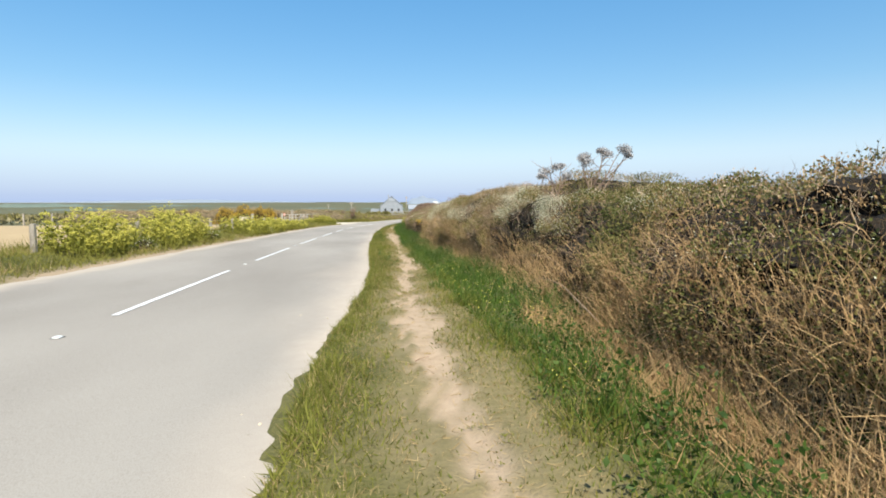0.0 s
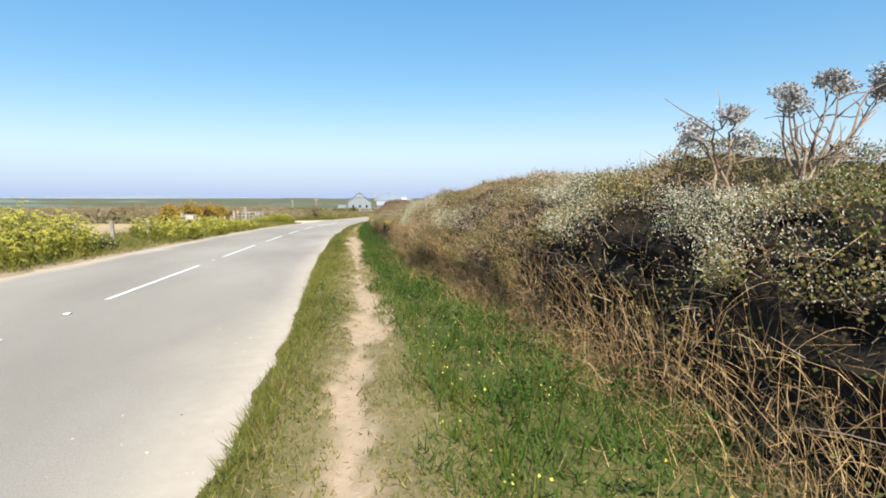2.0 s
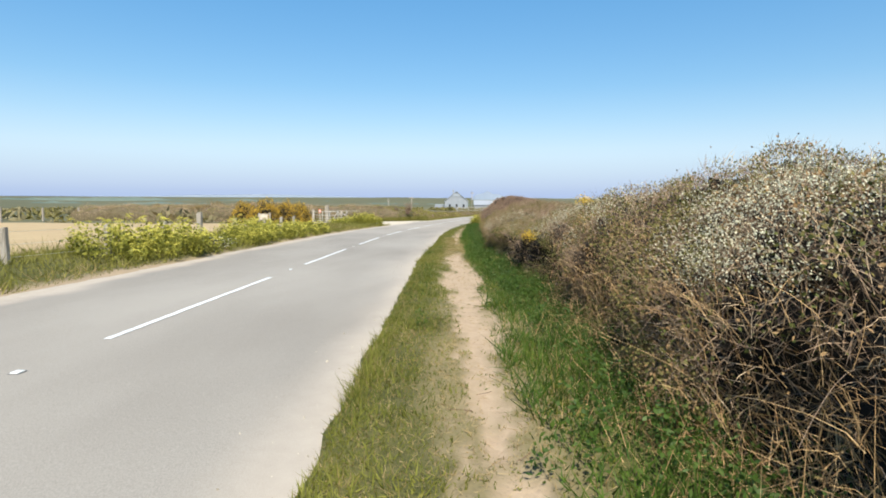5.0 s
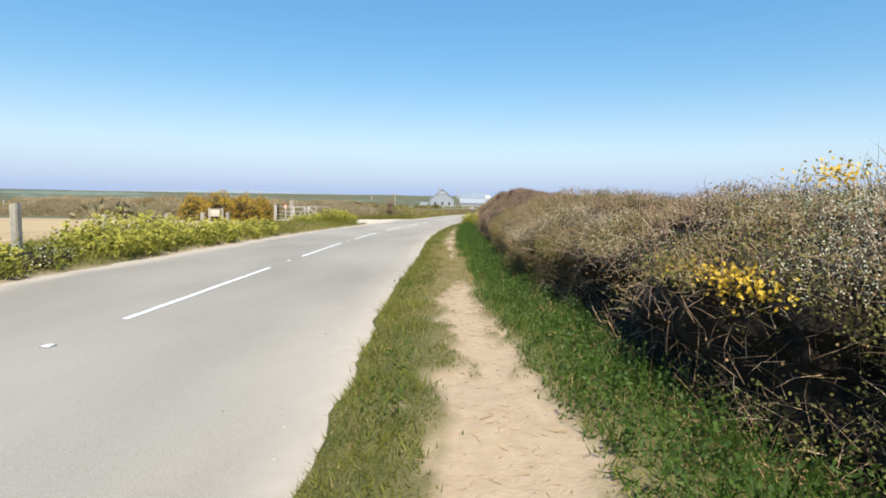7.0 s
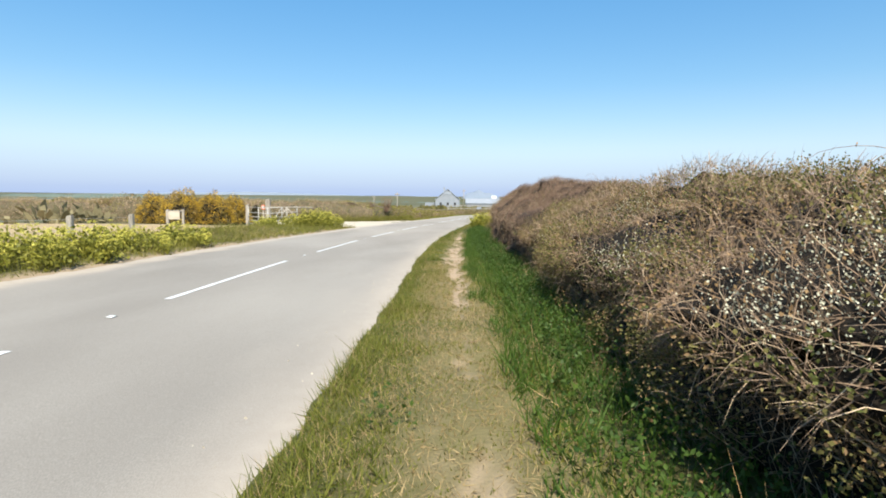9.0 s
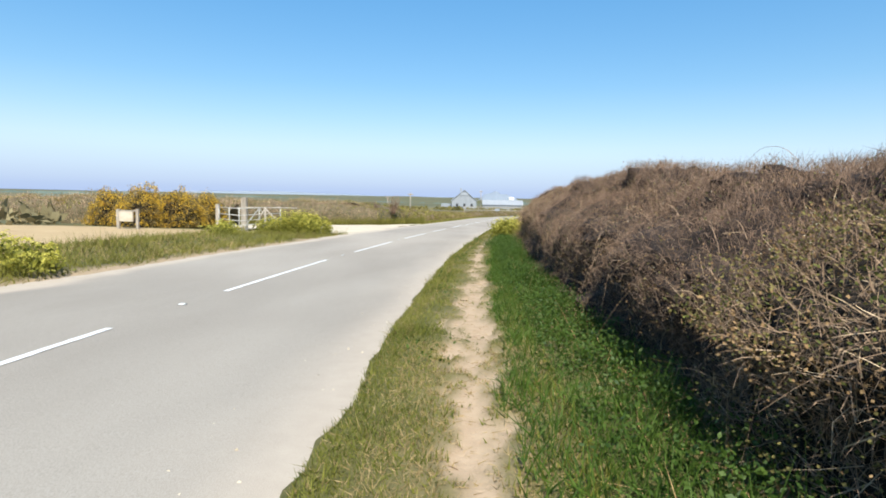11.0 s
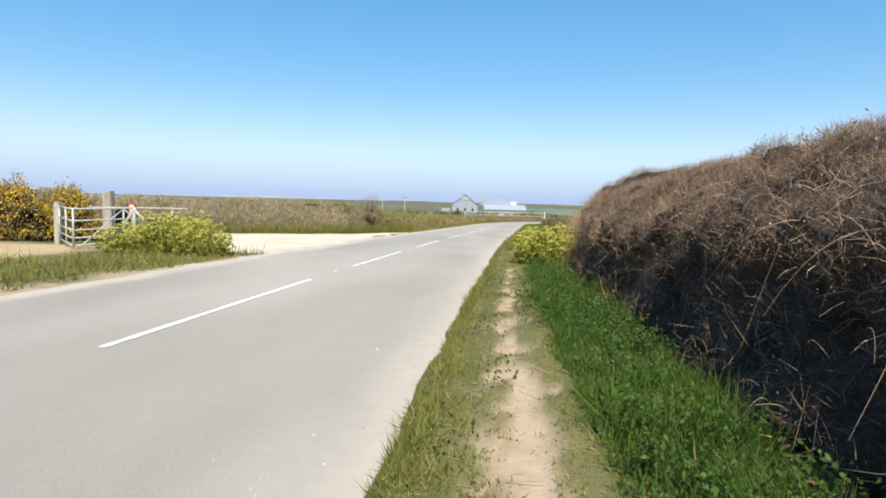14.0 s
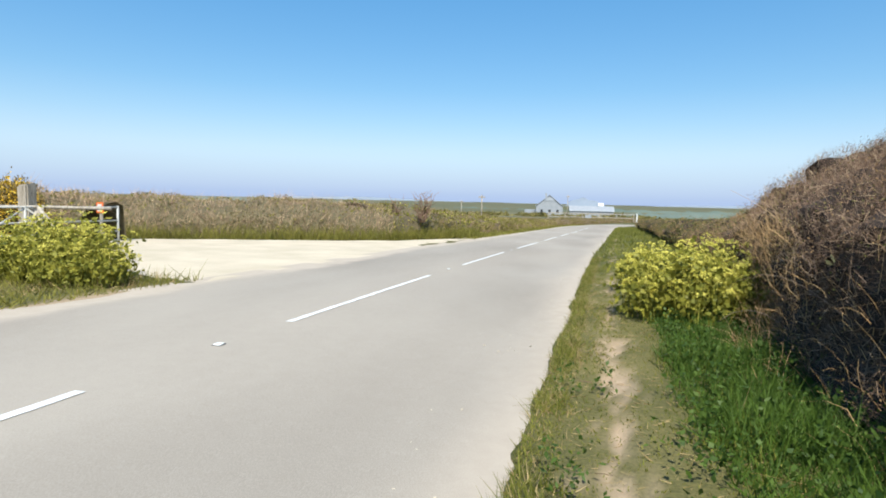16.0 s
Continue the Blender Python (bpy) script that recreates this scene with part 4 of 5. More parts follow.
# white-flowering clump on the far verge
for x, y, r in ((-6.2, 13.8, 0.3), (-6.3, 18.9, 0.3), (-6.25, 26.3, 0.34), (-6.4, 26.9, 0.34)):
    z = float(height(np.float64(x), np.float64(y)))
    bush("white_flowers", "low clump of small white flowers in the verge", "wild plant", (x, y, z), (r, r * 1.2, 0.24), (
        ("leafage", M_grass, 500, 0.07, 0.03, 0.0, 0.05), ("flower_mass", M_bloom, 130 if y < 20 else 150, 0.035, 0.03, 0.1, 0.05)), group="white flowers")

# gorse in bloom, behind the fence
for x, y, rx, ry, rz in ((-12.2, 51.9, 0.9, 0.9, 1.36), (-13.6, 51.9, 1.1, 0.9, 1.42), (-15.2, 52.4, 1.0, 0.9, 1.3), (-11.6, 53.2, 0.7, 0.8, 1.25)):
    bush("gorse_bush", "gorse bush in golden bloom behind the fence", "bush", (x, y, float(fall(y))), (rx, ry, rz), (
        ("spine_mass", M_gorse, 6500, 0.075, 0.03, 0.0, 0.08), ("flower_mass", M_gorse_bloom, 5000, 0.05, 0.04, 0.05, 0.05)), group="gorse bushes")
for x, y, rx, ry, rz in ((-20, 58.5, 2.2, 1.4, 1.25), (-25, 62, 3, 1.5, 1.15)):
    bush("scrub_bush", "dark rounded scrub bush beyond the gate", "bush", (x, y, float(fall(y))), (rx, ry, rz), (
        ("leafage", M_gorse, 3000, 0.12, 0.05, 0.0, 0.1), ("rusty_leafage", M_leaf_brown, 1400, 0.1, 0.05, 0.0, 0.1)), group="scrub")

# gorse sprays growing out of the hedge
for y, x, zz, n in ((21.3, 0.4, 0.63, 620), (21.8, 0.44, 0.6, 260), (22.0, 1.3, 1.15, 260), (19.2, 0.8, 0.9, 120)):
    ob = thing("gorse_spray", "spray of orange-yellow gorse flowers in the hedge", "bush", "gorse sprays", at=(x, y, float(fall(y)) + zz))
    m = Mass()
    p = np.array((x, y, float(fall(y)) + zz)) + RNG.normal(size=(n, 3)) * (0.05, 0.17, 0.035)
    m.leaves(p, RNG.normal(size=p.shape) + (-0.5, 0, 0.6), RNG.uniform(0.015, 0.03, n), RNG.uniform(0.012, 0.022, n))
    part("flower_mass", m.mesh("flower_mass", M_gorse_bloom), ob)
    m = Mass()
    n //= 3
    p = np.array((x + 0.12, y, float(fall(y)) + zz - 0.08)) + RNG.normal(size=(n, 3)) * (0.06, 0.22, 0.05)
    m.sticks(p, RNG.normal(size=p.shape) * 0.5 + (-0.7, 0, 0.5), RNG.uniform(0.12, 0.26, n), np.full(n, 0.003), np.zeros(3))
    part("stem_mass", m.mesh("stem_mass", M_gorse), ob)


# ---- wind-swept shrub on the hedge ----
def crooked(a, b, n=7, wob=0.04, seed=0.0):
    a, b = np.asarray(a, float), np.asarray(b, float)
    t = np.linspace(0, 1, n)[:, None]
    w = np.stack([fuzz(t[:, 0] * 4 + seed, seed * 3 + i * 5.0) for i in range(3)], -1) * np.sin(t * np.pi)
    return a + (b - a) * t + w * wob


zs = float(fall(7.35))
shrub = thing("windswept_shrub", "wind-bent grey shrub with tufted tips above the hedge", "shrub", at=(1.9, 7.35, zs + 1.05))
crowns = [(1.27, 1.34), (1.35, 1.40), (1.43, 1.45), (1.53, 1.47), (1.63, 1.35), (1.76, 1.56), (1.85, 1.52), (1.86, 1.60), (1.99, 1.65), (2.12, 1.62), (2.08, 1.67), (2.29, 1.68), (2.37, 1.65), (2.43, 1.61)]
for i, (x, z) in enumerate(crowns):
    r = (0.05, 0.07, 0.06, 0.04, 0.06)[i % 5] * 1.1
    root = np.array((1.48 if x < 1.69 else 1.90 + 0.04 * (i % 3), 7.37 + 0.05 * (i % 2), zs + 1.02))
    tip = np.array((x, 7.35 + 0.1 * math.sin(i * 2.1), zs + z))
    wood_m, tips = Mass(), Mass()
    line = crooked(root, tip, 8, 0.1, i * 1.7)
    wood_m.tube(line, np.linspace(0.011, 0.003, 8))
    for j in range(5):
        s = line[3 + j % 4]
        wood_m.tube(crooked(s, s + RNG.normal(size=3) * (0.12, 0.08, 0.05) + (0.02, 0, 0.09), 4, 0.02, j + i), np.linspace(0.005, 0.0015, 4), 4)
    n = 380
    p = tip + unit(RNG.normal(size=(n, 3))) * RNG.uniform(0.2, 1, (n, 1)) * (r * 1.3, r * 1.1, r * 0.8)
    tips.leaves(p, RNG.normal(size=p.shape) + (0.2, 0, 0.4), RNG.uniform(0.012, 0.028, n), RNG.uniform(0.008, 0.016, n))
    part("branch", wood_m.mesh("branch", M_cane), shrub)
    part("tuft", tips.mesh("tuft", M_pad), shrub)


z0 = float(fall(50.0))
bush_ob = thing("thorn_bush", "wind-clipped leafless thorn bush rising from the hedge", "bush", at=(2.2, 50.0, z0 + 1.0))
m, n = Mass(), 2600
t = RNG.uniform(0, 1, n)
p = np.stack([1.75 + 0.8 * t + RNG.normal(0, 0.05, n), 49.95 + 0.15 * t + RNG.normal(0, 0.16, n), z0 + 1.08 + 0.45 * t ** 1.2 - np.abs(RNG.normal(0, 0.12, n))], -1)
m.sticks(p, RNG.normal(size=p.shape) * 0.28 + (0.85, 0.1, 0.5), RNG.uniform(0.06, 0.17, n), RNG.uniform(0.0018, 0.0036, n), np.array((0.1, 0, 0)))
part("twig_tangle", m.mesh("twig_tangle", M_thorn), bush_ob)
for i in range(7):
    m = Mass()
    m.tube(crooked((1.8 + 0.07 * i, 49.95, z0 + 0.95), (2.2 + 0.07 * i, 50.05 + 0.03 * (i % 3), z0 + 1.3 + 0.05 * i), 6, 0.06, i * 1.3), np.linspace(0.011, 0.003, 6), 5)
    part("branch", m.mesh("branch", M_thorn), bush_ob)


# ---- arching bramble stems ----
def bramble(x, y, z, dx, dy, dz, length=1.0, r=0.0024):
    ob = thing("bramble_stem", "long pale arching bramble stem in the hedge", "bramble", "arching brambles", at=(x, y, float(fall(y)) + z))
    t = np.linspace(0, 1, 12)[:, None]
    p = np.array((x, y, float(fall(y)) + z)) + t * np.array((dx, dy, dz)) * length + np.sin(t * np.pi * 0.9) * np.array((0, 0, 0.15)) * length + (t ** 2) * np.array((0, 0, -0.12)) * length
    p = p + np.stack([fuzz(t[:, 0] * 3.3 + y, 2.0 + i * 9) for i in range(3)], -1) * 0.07 * t
    m = Mass()
    m.tube(p, np.linspace(r, r * 0.4, 12))
    part("stem", m.mesh("stem", M_cane), ob)


for b in ((1.5, 27.2, 1.0, -0.7, 0.2, 0.1), (1.6, 26.7, 1.05, -0.6, 0.35, 0.12), (0.75, 27.4, 0.55, -0.2, 1.9, 0.1), (0.75, 26.8, 0.6, -0.15, 0.6, 0.16),
          (0.6, 3.4, 0.25, -0.3, 0.8, 0.1), (1.0, 5.2, 0.3, -0.4, 0.7, 0.1), (0.85, 12.2, 0.5, -0.2, 0.8, 0.2), (0.7, 14.6, 0.35, -0.25, 1.0, 0.1), (0.75, 20.2, 0.35, -0.3, -0.6, 0.0),
          (0.5, 21.6, 0.25, -0.25, 0.5, -0.1), (0.5, 35.6, 0.3, -0.3, 0.7, 0.0), (0.55, 36.8, 0.55, -0.35, 0.9, 0.0), (0.5, 38.2, 0.35, -0.35, 1.0, -0.02),
          (1.1, 46.4, 0.45, -0.35, 0.9, 0.1), (1.15, 47.0, 0.6, -0.3, -0.7, 0.15), (1.15, 46.2, 0.3, -0.25, 0.5, 0.25), (1.2, 46.6, 0.5, -0.3, 0.3, 0.3), (1.1, 46.9, 0.2, -0.45, 0.3, 0.1), (1.3, 47.3, 0.7, -0.2, -0.5, 0.3), (1.7, 33.5, 1.35, -0.1, 0.5, 0.05), (1.3, 10.6, 1.1, -0.3, 0.6, 0.1)):
    bramble(*b)
bramble(0.55, 18.9, 0.78, -0.3, 0.98, -0.12, r=0.0045)
ob = thing("white_scrap", "small curled white scrap on the hedge top", "litter", at=(1.5, 37.6, float(fall(37.6)) + 1.4))
yy, vv = np.meshgrid(np.linspace(-0.07, 0.07, 9), np.linspace(-0.014, 0.014, 4))
part("strip", sheet("strip", 1.5 + 0.02 * np.sin(yy * 60) + vv * 0.5, 37.6 + yy, float(fall(37.6)) + 1.44 + 0.05 * np.cos(yy * 18) - 0.05 * (yy > 0.03) + vv, M_white), ob)


# ---- fences and gate ----
def post(x, y, w, h, name="fence_post", label="weathered grey wooden fence post", group="fence posts", tilt=0.0):
    ob = thing(name, label, "post", group, at=(x, y, float(fall(y))))
    bm = bmesh.new()
    box_bm(bm, x - w / 2, x + w / 2, y - w / 2, y + w / 2, -0.15, h, w * 0.12)
    for v in bm.verts:
        if v.co.z > h * 0.7:
            v.co.z += 0.15 * (v.co.x - x) + 0.1 * (v.co.y - y)
            v.co.x += tilt * h
        v.co.z += float(fall(y))
    part("shaft", bm_mesh("shaft", bm, M_wood), ob)
    return ob


def wire(pts, r, label):
    ob = thing("fence_wire", label, "wire", "fence wires", at=tuple(pts[0]))
    m = Mass()
    m.tube(pts, r, 4)
    part("strand", m.mesh("strand", M_steel), ob)


fence_y = [10.8 + 2.03 * k for k in range(13)]
for i, y in enumerate(fence_y):
    post(-6.8 - 0.12 * math.sin(i * 1.7), y, 0.085 if i != 8 else 0.11, 0.72 if i != 8 else 0.9, tilt=0.02 * math.sin(i * 2.3))
for h in (0.3, 0.48, 0.66):
    wire([(-6.8 - 0.12 * math.sin(i * 1.7), y, float(fall(y)) + h) for i, y in enumerate(fence_y)], 0.0022, "rusty strand of fence wire along the verge")
for k in range(14):
    y = 22 + 3.6 * k
    x = -33 + 0.25 * k
    post(x, y, 0.12, 1.0, label="pale wooden post of a distant field fence", group="distant fence posts")

post(-9.3, 51.35, 0.21, 1.25, "gate_post", "tall stout grey timber gate post", "gate posts")
post(-10.05, 50.65, 0.13, 0.98, "gate_post", "square pale timber post by the gate", "gate posts")
post(-12.6, 49.7, 0.1, 0.74)
post(-13.25, 49.6, 0.11, 0.72)


def pipe(m, a, b, r):
    m.tube([a, b], r, 6)


def gate():
    a, b = np.array((-8.62, 49.1)), np.array((-8.15, 51.75))
    z0 = float(fall(50.3)) + 0.12
    ob = thing("field_gate", "galvanised tubular steel field gate, closed", "gate", at=(*a, z0))

    def at(s, h):
        return (*(a + (b - a) * s), z0 + h)
    for h in (0.0, 0.15, 0.31, 0.5, 0.74):
        m = Mass()
        pipe(m, at(0, h), at(1.1, h), 0.016)
        part("bar", m.mesh("bar", M_steel), ob)
    for s in (0.0, 0.5, 1.1):
        m = Mass()
        pipe(m, at(s, -0.03), at(s, 0.76), 0.02)
        part("upright", m.mesh("upright", M_steel), ob)
    for s0, s1 in ((0.08, 0.5), (0.92, 0.5)):
        m = Mass()
        pipe(m, at(s0, 0.0), at(s1, 0.73), 0.015)
        part("brace", m.mesh("brace", M_steel), ob)
    return ob


gate()


def hurdle():
    """A short run of steel bars between the timber post and the gate."""
    a, b = np.array((-9.98, 50.6)), np.array((-8.66, 49.12))
    z0 = float(fall(50.3)) + 0.12
    ob = thing("steel_hurdle", "short galvanised steel hurdle beside the field gate", "hurdle", at=(*a, z0))
    for h in (0.0, 0.15, 0.31, 0.5, 0.74):
        m = Mass()
        pipe(m, (*a, z0 + h), (*b, z0 + h), 0.015)
        part("bar", m.mesh("bar", M_steel), ob)
    for q in (a, a * 0.45 + b * 0.55):
        m = Mass()
        pipe(m, (*q, z0 - 0.14), (*q, z0 + 0.76), 0.018)
        part("upright", m.mesh("upright", M_steel), ob)


hurdle()


def strutted_post():
    """A timber post with two sloping struts and a rail, beside the gate."""
    z0 = float(fall(50.5))
    ob = thing("strutted_post", "pale timber post with two sloping struts by the gate", "post", at=(-8.18, 50.5, z0))
    for name, a, b, r in (("shaft", (-8.18, 50.5, z0 - 0.1), (-8.18, 50.5, z0 + 0.88), 0.045), ("strut", (-8.7, 50.46, z0 + 0.02), (-8.2, 50.46, z0 + 0.8), 0.03),
                          ("strut", (-7.62, 50.46, z0 + 0.3), (-8.16, 50.46, z0 + 0.84), 0.03), ("rail", (-9.3, 50.56, z0 + 0.86), (-7.0, 50.56, z0 + 0.88), 0.025)):
        m = Mass()
        m.tube(crooked(a, b, 5, 0.012, a[0]), r, 7)
        part(name, m.mesh(name, M_wood), ob)


strutted_post()
z50 = float(fall(50.5))


def notice_box():
    """A pale board held between two posts."""
    ob = thing("notice_board", "small white board fixed between two posts", "notice board", at=(-12.7, 49.55, z50 + 0.4))
    bm = bmesh.new()
    box_bm(bm, -13.18, -12.68, 49.52, 49.6, z50 + 0.3, z50 + 0.66, 0.012)
    part("panel", bm_mesh("panel", bm, M_cream), ob)
    bm = bmesh.new()
    box_bm(bm, -13.25, -12.6, 49.6, 49.66, z50 + 0.66, z50 + 0.71, 0.008)
    part("batten", bm_mesh("batten", bm, M_wood), ob)


notice_box()


def path_sign():
    x, y = -10.5, 54.35
    z = float(fall(y))
    ob = thing("small_sign", "small white notice with an orange border on a post", "sign", at=(x, y, z))
    bm = bmesh.new()
    box_bm(bm, x - 0.03, x + 0.03, y, y + 0.05, z - 0.1, z + 0.95, 0.006)
    part("stake", bm_mesh("stake", bm, M_wood), ob)
    bm = bmesh.new()
    box_bm(bm, x - 0.09, x + 0.09, y - 0.02, y - 0.004, z + 0.74, z + 0.98, 0.006)
    plate = part("plate", bm_mesh("plate", bm, M_orange), ob, "orange-bordered plate")
    bm = bmesh.new()
    box_bm(bm, x - 0.055, x + 0.055, y - 0.028, y - 0.022, z + 0.78, z + 0.94, 0.002)
    part("face", bm_mesh("face", bm, M_white), plate, "white printed face")


path_sign()


# ---- scrub behind the lay-by and along the far side of the road ----
def scrub_row(pts, tops, depth, kinds, label, group="scrub thickets"):
    """A thicket along a line of places; kinds: (part, material, per metre, sticks or leaves, length, width)."""
    pts, tops = np.asarray(pts, float), np.asarray(tops, float)
    run = np.concatenate([[0], np.cumsum(np.linalg.norm(np.diff(pts, axis=0), axis=1))])
    L = run[-1]

    def place(s, v):
        x, y = np.interp(s, run, pts[:, 0]), np.interp(s, run, pts[:, 1])
        dx, dy = np.interp(s + 0.1, run, pts[:, 0]) - np.interp(s - 0.1, run, pts[:, 0]), np.interp(s + 0.1, run, pts[:, 1]) - np.interp(s - 0.1, run, pts[:, 1])
        n = np.hypot(dx, dy) + 1e-9
        off = np.interp(v, [0, 0.3, 0.55, 0.8, 1], [0, 0.05, 0.45, 1.0, 1.1]) * depth
        h = np.interp(v, [0, 0.3, 0.55, 0.8, 1], [0, 0.6, 0.95, 0.95, 0])
        lump = 1 + 0.16 * fuzz(s * 0.8, v * 4, pts[0, 0]) + 0.1 * fuzz(s * 2.7, v * 9)
        x, y = x - dy / n * off, y + dx / n * off
        return np.stack([x, y, fall(y) + np.interp(s, run, tops) * h * lump], -1)
    c = pts[len(pts) // 2]
    ob = thing("scrub_thicket", label, "scrub", group, at=(c[0], c[1], float(fall(c[1]))))
    ss, vv = np.meshgrid(np.linspace(0, L, max(4, int(L / 0.35))), np.linspace(0, 1, 12))
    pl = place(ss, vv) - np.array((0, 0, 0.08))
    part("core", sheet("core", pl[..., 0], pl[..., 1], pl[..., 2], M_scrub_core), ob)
    for key, material, per, stick, ln, wd in kinds:
        n = int(per * L)
        s, v = RNG.uniform(0, L, n), RNG.uniform(0.02, 0.85, n)
        p = place(s, v)
        m = Mass()
        d = RNG.normal(size=p.shape) * 0.5 + (0.2, -0.3, 0.8)
        if stick:
            m.sticks(p - (0, 0, 0.1), d, RNG.uniform(0.5, 1.2, n) * ln, np.full(n, wd), np.array((0.2, 0, -0.1)))
        else:
            keep = fuzz(s * 1.2, v * 5, per * 0.01) + RNG.normal(size=n) * 0.4 > 0
            m.leaves(p[keep], d[keep] + RNG.normal(size=p[keep].shape) * 0.6, RNG.uniform(0.6, 1.3, keep.sum()) * ln, RNG.uniform(0.6, 1.3, keep.sum()) * wd)
        part(key, m.mesh(key, material), ob)


BROWN = (("bright_leafage", M_alex, 90, False, 0.08, 0.05), ("twig_tangle", M_twig, 420, True, 0.35, 0.005), ("pale_stem_tangle", M_twig_pale, 110, True, 0.45, 0.006), ("rusty_leafage", M_heath, 520, False, 0.07, 0.04), ("leafage", M_leaf, 620, False, 0.07, 0.04))
GREEN = (("twig_tangle", M_twig, 150, True, 0.35, 0.006), ("leafage", M_leaf, 600, False, 0.09, 0.05), ("bright_leafage", M_alex, 260, False, 0.09, 0.06), ("flower_mass", M_umbel, 110, False, 0.06, 0.05))
scrub_row([(-30, 56.5), (-24, 56.6), (-18, 56.8)][::1], [1.0, 1.1, 1.15], 3.0, BROWN, "leafless brown scrub thicket beyond the lay-by")
scrub_row([(-18, 56.8), (-14.5, 57.1), (-11.6, 57.6)], [1.15, 1.25, 1.25], 3.0, BROWN, "leafless brown scrub thicket beyond the lay-by")
scrub_row([(-11.6, 57.6), (-8.2, 59.6), (-5.6, 61.6)], [1.25, 1.25, 1.25], 3.0, BROWN, "leafless brown scrub thicket beyond the lay-by")
scrub_row([(-5.6, 61.6), (-4.4, 63.6), (-3.6, 66.2)], [1.25, 1.15, 1.0], 3.0, BROWN[:1] + GREEN, "brown and green scrub at the lay-by's end")
scrub_row([(float(mid(y)) - 3.3, y) for y in np.linspace(66.2, 78, 6)], [0.95, 0.9, 0.85, 0.8, 0.8, 0.75], 2.5, GREEN, "green roadside thicket with yellow-flowered plants")
scrub_row([(float(mid(y)) - 3.4, y) for y in np.linspace(78, 100, 7)], [0.75, 0.7, 0.7, 0.65, 0.65, 0.6, 0.6], 3, GREEN, "green roadside thicket with yellow-flowered plants")
scrub_row([(float(mid(y)) - 3.6, y) for y in np.linspace(100, 150, 8)], [0.6] * 8, 4, GREEN[:2], "low distant roadside scrub")
scrub_row([(-18.5, 53.9), (-15, 54.1), (-11.2, 54.5)], [1.25, 1.4, 1.2], 1.6, BROWN, "olive-brown scrub behind the gorse")
scrub_row([(-34, 62), (-27, 60), (-20, 59.5)], [1.2, 1.25, 1.2], 3.0, BROWN, "brown scrub thicket beyond the sandy field")
# low grass skirt in front of the thicket
m = Mass()
s = RNG.uniform(0, 1, 14000)
line = np.array([(-22, 56.2), (-14.5, 56.3), (-11.6, 57.1), (-8.2, 59.1), (-5.5, 61.1), (-4.2, 63.4), (-3.3, 66.0)])
p = np.stack([np.interp(s * 6, range(7), line[:, 0]) - RNG.uniform(0, 0.6, 14000) * 0.4, np.interp(s * 6, range(7), line[:, 1]) + RNG.uniform(-0.1, 0.8, 14000), 0 * s], -1)
p[:, 2] = fall(p[:, 1])
m.blades(p, RNG.normal(size=p.shape) * 0.35 + (0, 0, 1), RNG.uniform(0.15, 0.5, 14000), RNG.uniform(0.008, 0.018, 14000), RNG.normal(size=p.shape) * 0.4)
tagged(new("thicket_grass", m.mesh("thicket_grass", M_verge)), "rough green grass below the scrub thicket", "grass", kind="stuff")


# open scrub land on the far side of the sandy field
def scrub_land(name, n, xr, yr, hr, wr, per, material, label, leaf=(0.2, 0.1)):
    m = Mass()
    xs, yy = RNG.uniform(*xr, n), RNG.uniform(*yr, n)
    for x, y in zip(xs, yy):
        if -9 < x - float(mid(y)) < 9 or float(sandy(np.float64(x), np.float64(y))) > 0.2:
            continue
        h, w = RNG.uniform(*hr), RNG.uniform(*wr)
        a = RNG.normal(size=(per, 3))
        a = unit(a) * RNG.uniform(0.6, 1.05, (per, 1))
        a[:, 2] = np.abs(a[:, 2])
        p = np.array((x, y, float(height(np.float64(x), np.float64(y))))) + a * (w, w, h)
        m.leaves(p, a + RNG.normal(size=a.shape) * 0.6, RNG.uniform(0.7, 1.4, per) * leaf[0] * w * 2, RNG.uniform(0.7, 1.4, per) * leaf[1] * w * 2)
    tagged(new(name, m.mesh(name, material)), label, "scrub", kind="stuff")


scrub_land("heath_scrub", 420, (-130, -14), (38, 230), (0.25, 0.7), (0.5, 1.6), 45, M_leaf, "low olive scrub across the open heath")
scrub_land("heath_scrub", 420, (-150, -14), (40, 260), (0.25, 0.7), (0.5, 1.8), 45, M_heath, "low rusty scrub across the open heath")
scrub_land("heath_scrub", 240, (-60, 110), (115, 290), (0.3, 0.8), (0.8, 2.5), 45, M_leaf, "low olive scrub across the open heath")
scrub_land("field_weeds", 260, (-36, -8.5), (8, 52), (0.08, 0.25), (0.1, 0.4), 26, M_dry, "dry weeds in the sandy field", (0.3, 0.06))


def bare_shrub(x, y, h, n=16):
    """A leafless shrub that stands out above the thicket."""
    z = float(fall(y)) + 0.6
    ob = thing("bare_shrub", "leafless twiggy shrub standing above the thicket", "shrub", at=(x, y, z))
    for i in range(n):
        a = RNG.uniform(0, 6.3)
        tip = np.array((x + RNG.uniform(0.1, 0.5) * math.cos(a), y + 0.3 * math.sin(a), z + h * RNG.uniform(0.65, 1)))
        line = crooked((x + 0.08 * math.cos(a), y, z), tip, 6, 0.12, i * 2.3)
        m = Mass()
        m.tube(line, np.linspace(0.02, 0.006, 6), 4)
        for j in range(7):
            q = line[1 + j % 5]
            m.tube(crooked(q, q + RNG.normal(size=3) * (0.14, 0.1, 0.08) + (0, 0, 0.14), 3, 0.02, j + i), np.linspace(0.009, 0.004, 3), 3)
        part("branch", m.mesh("branch", M_thorn), ob)


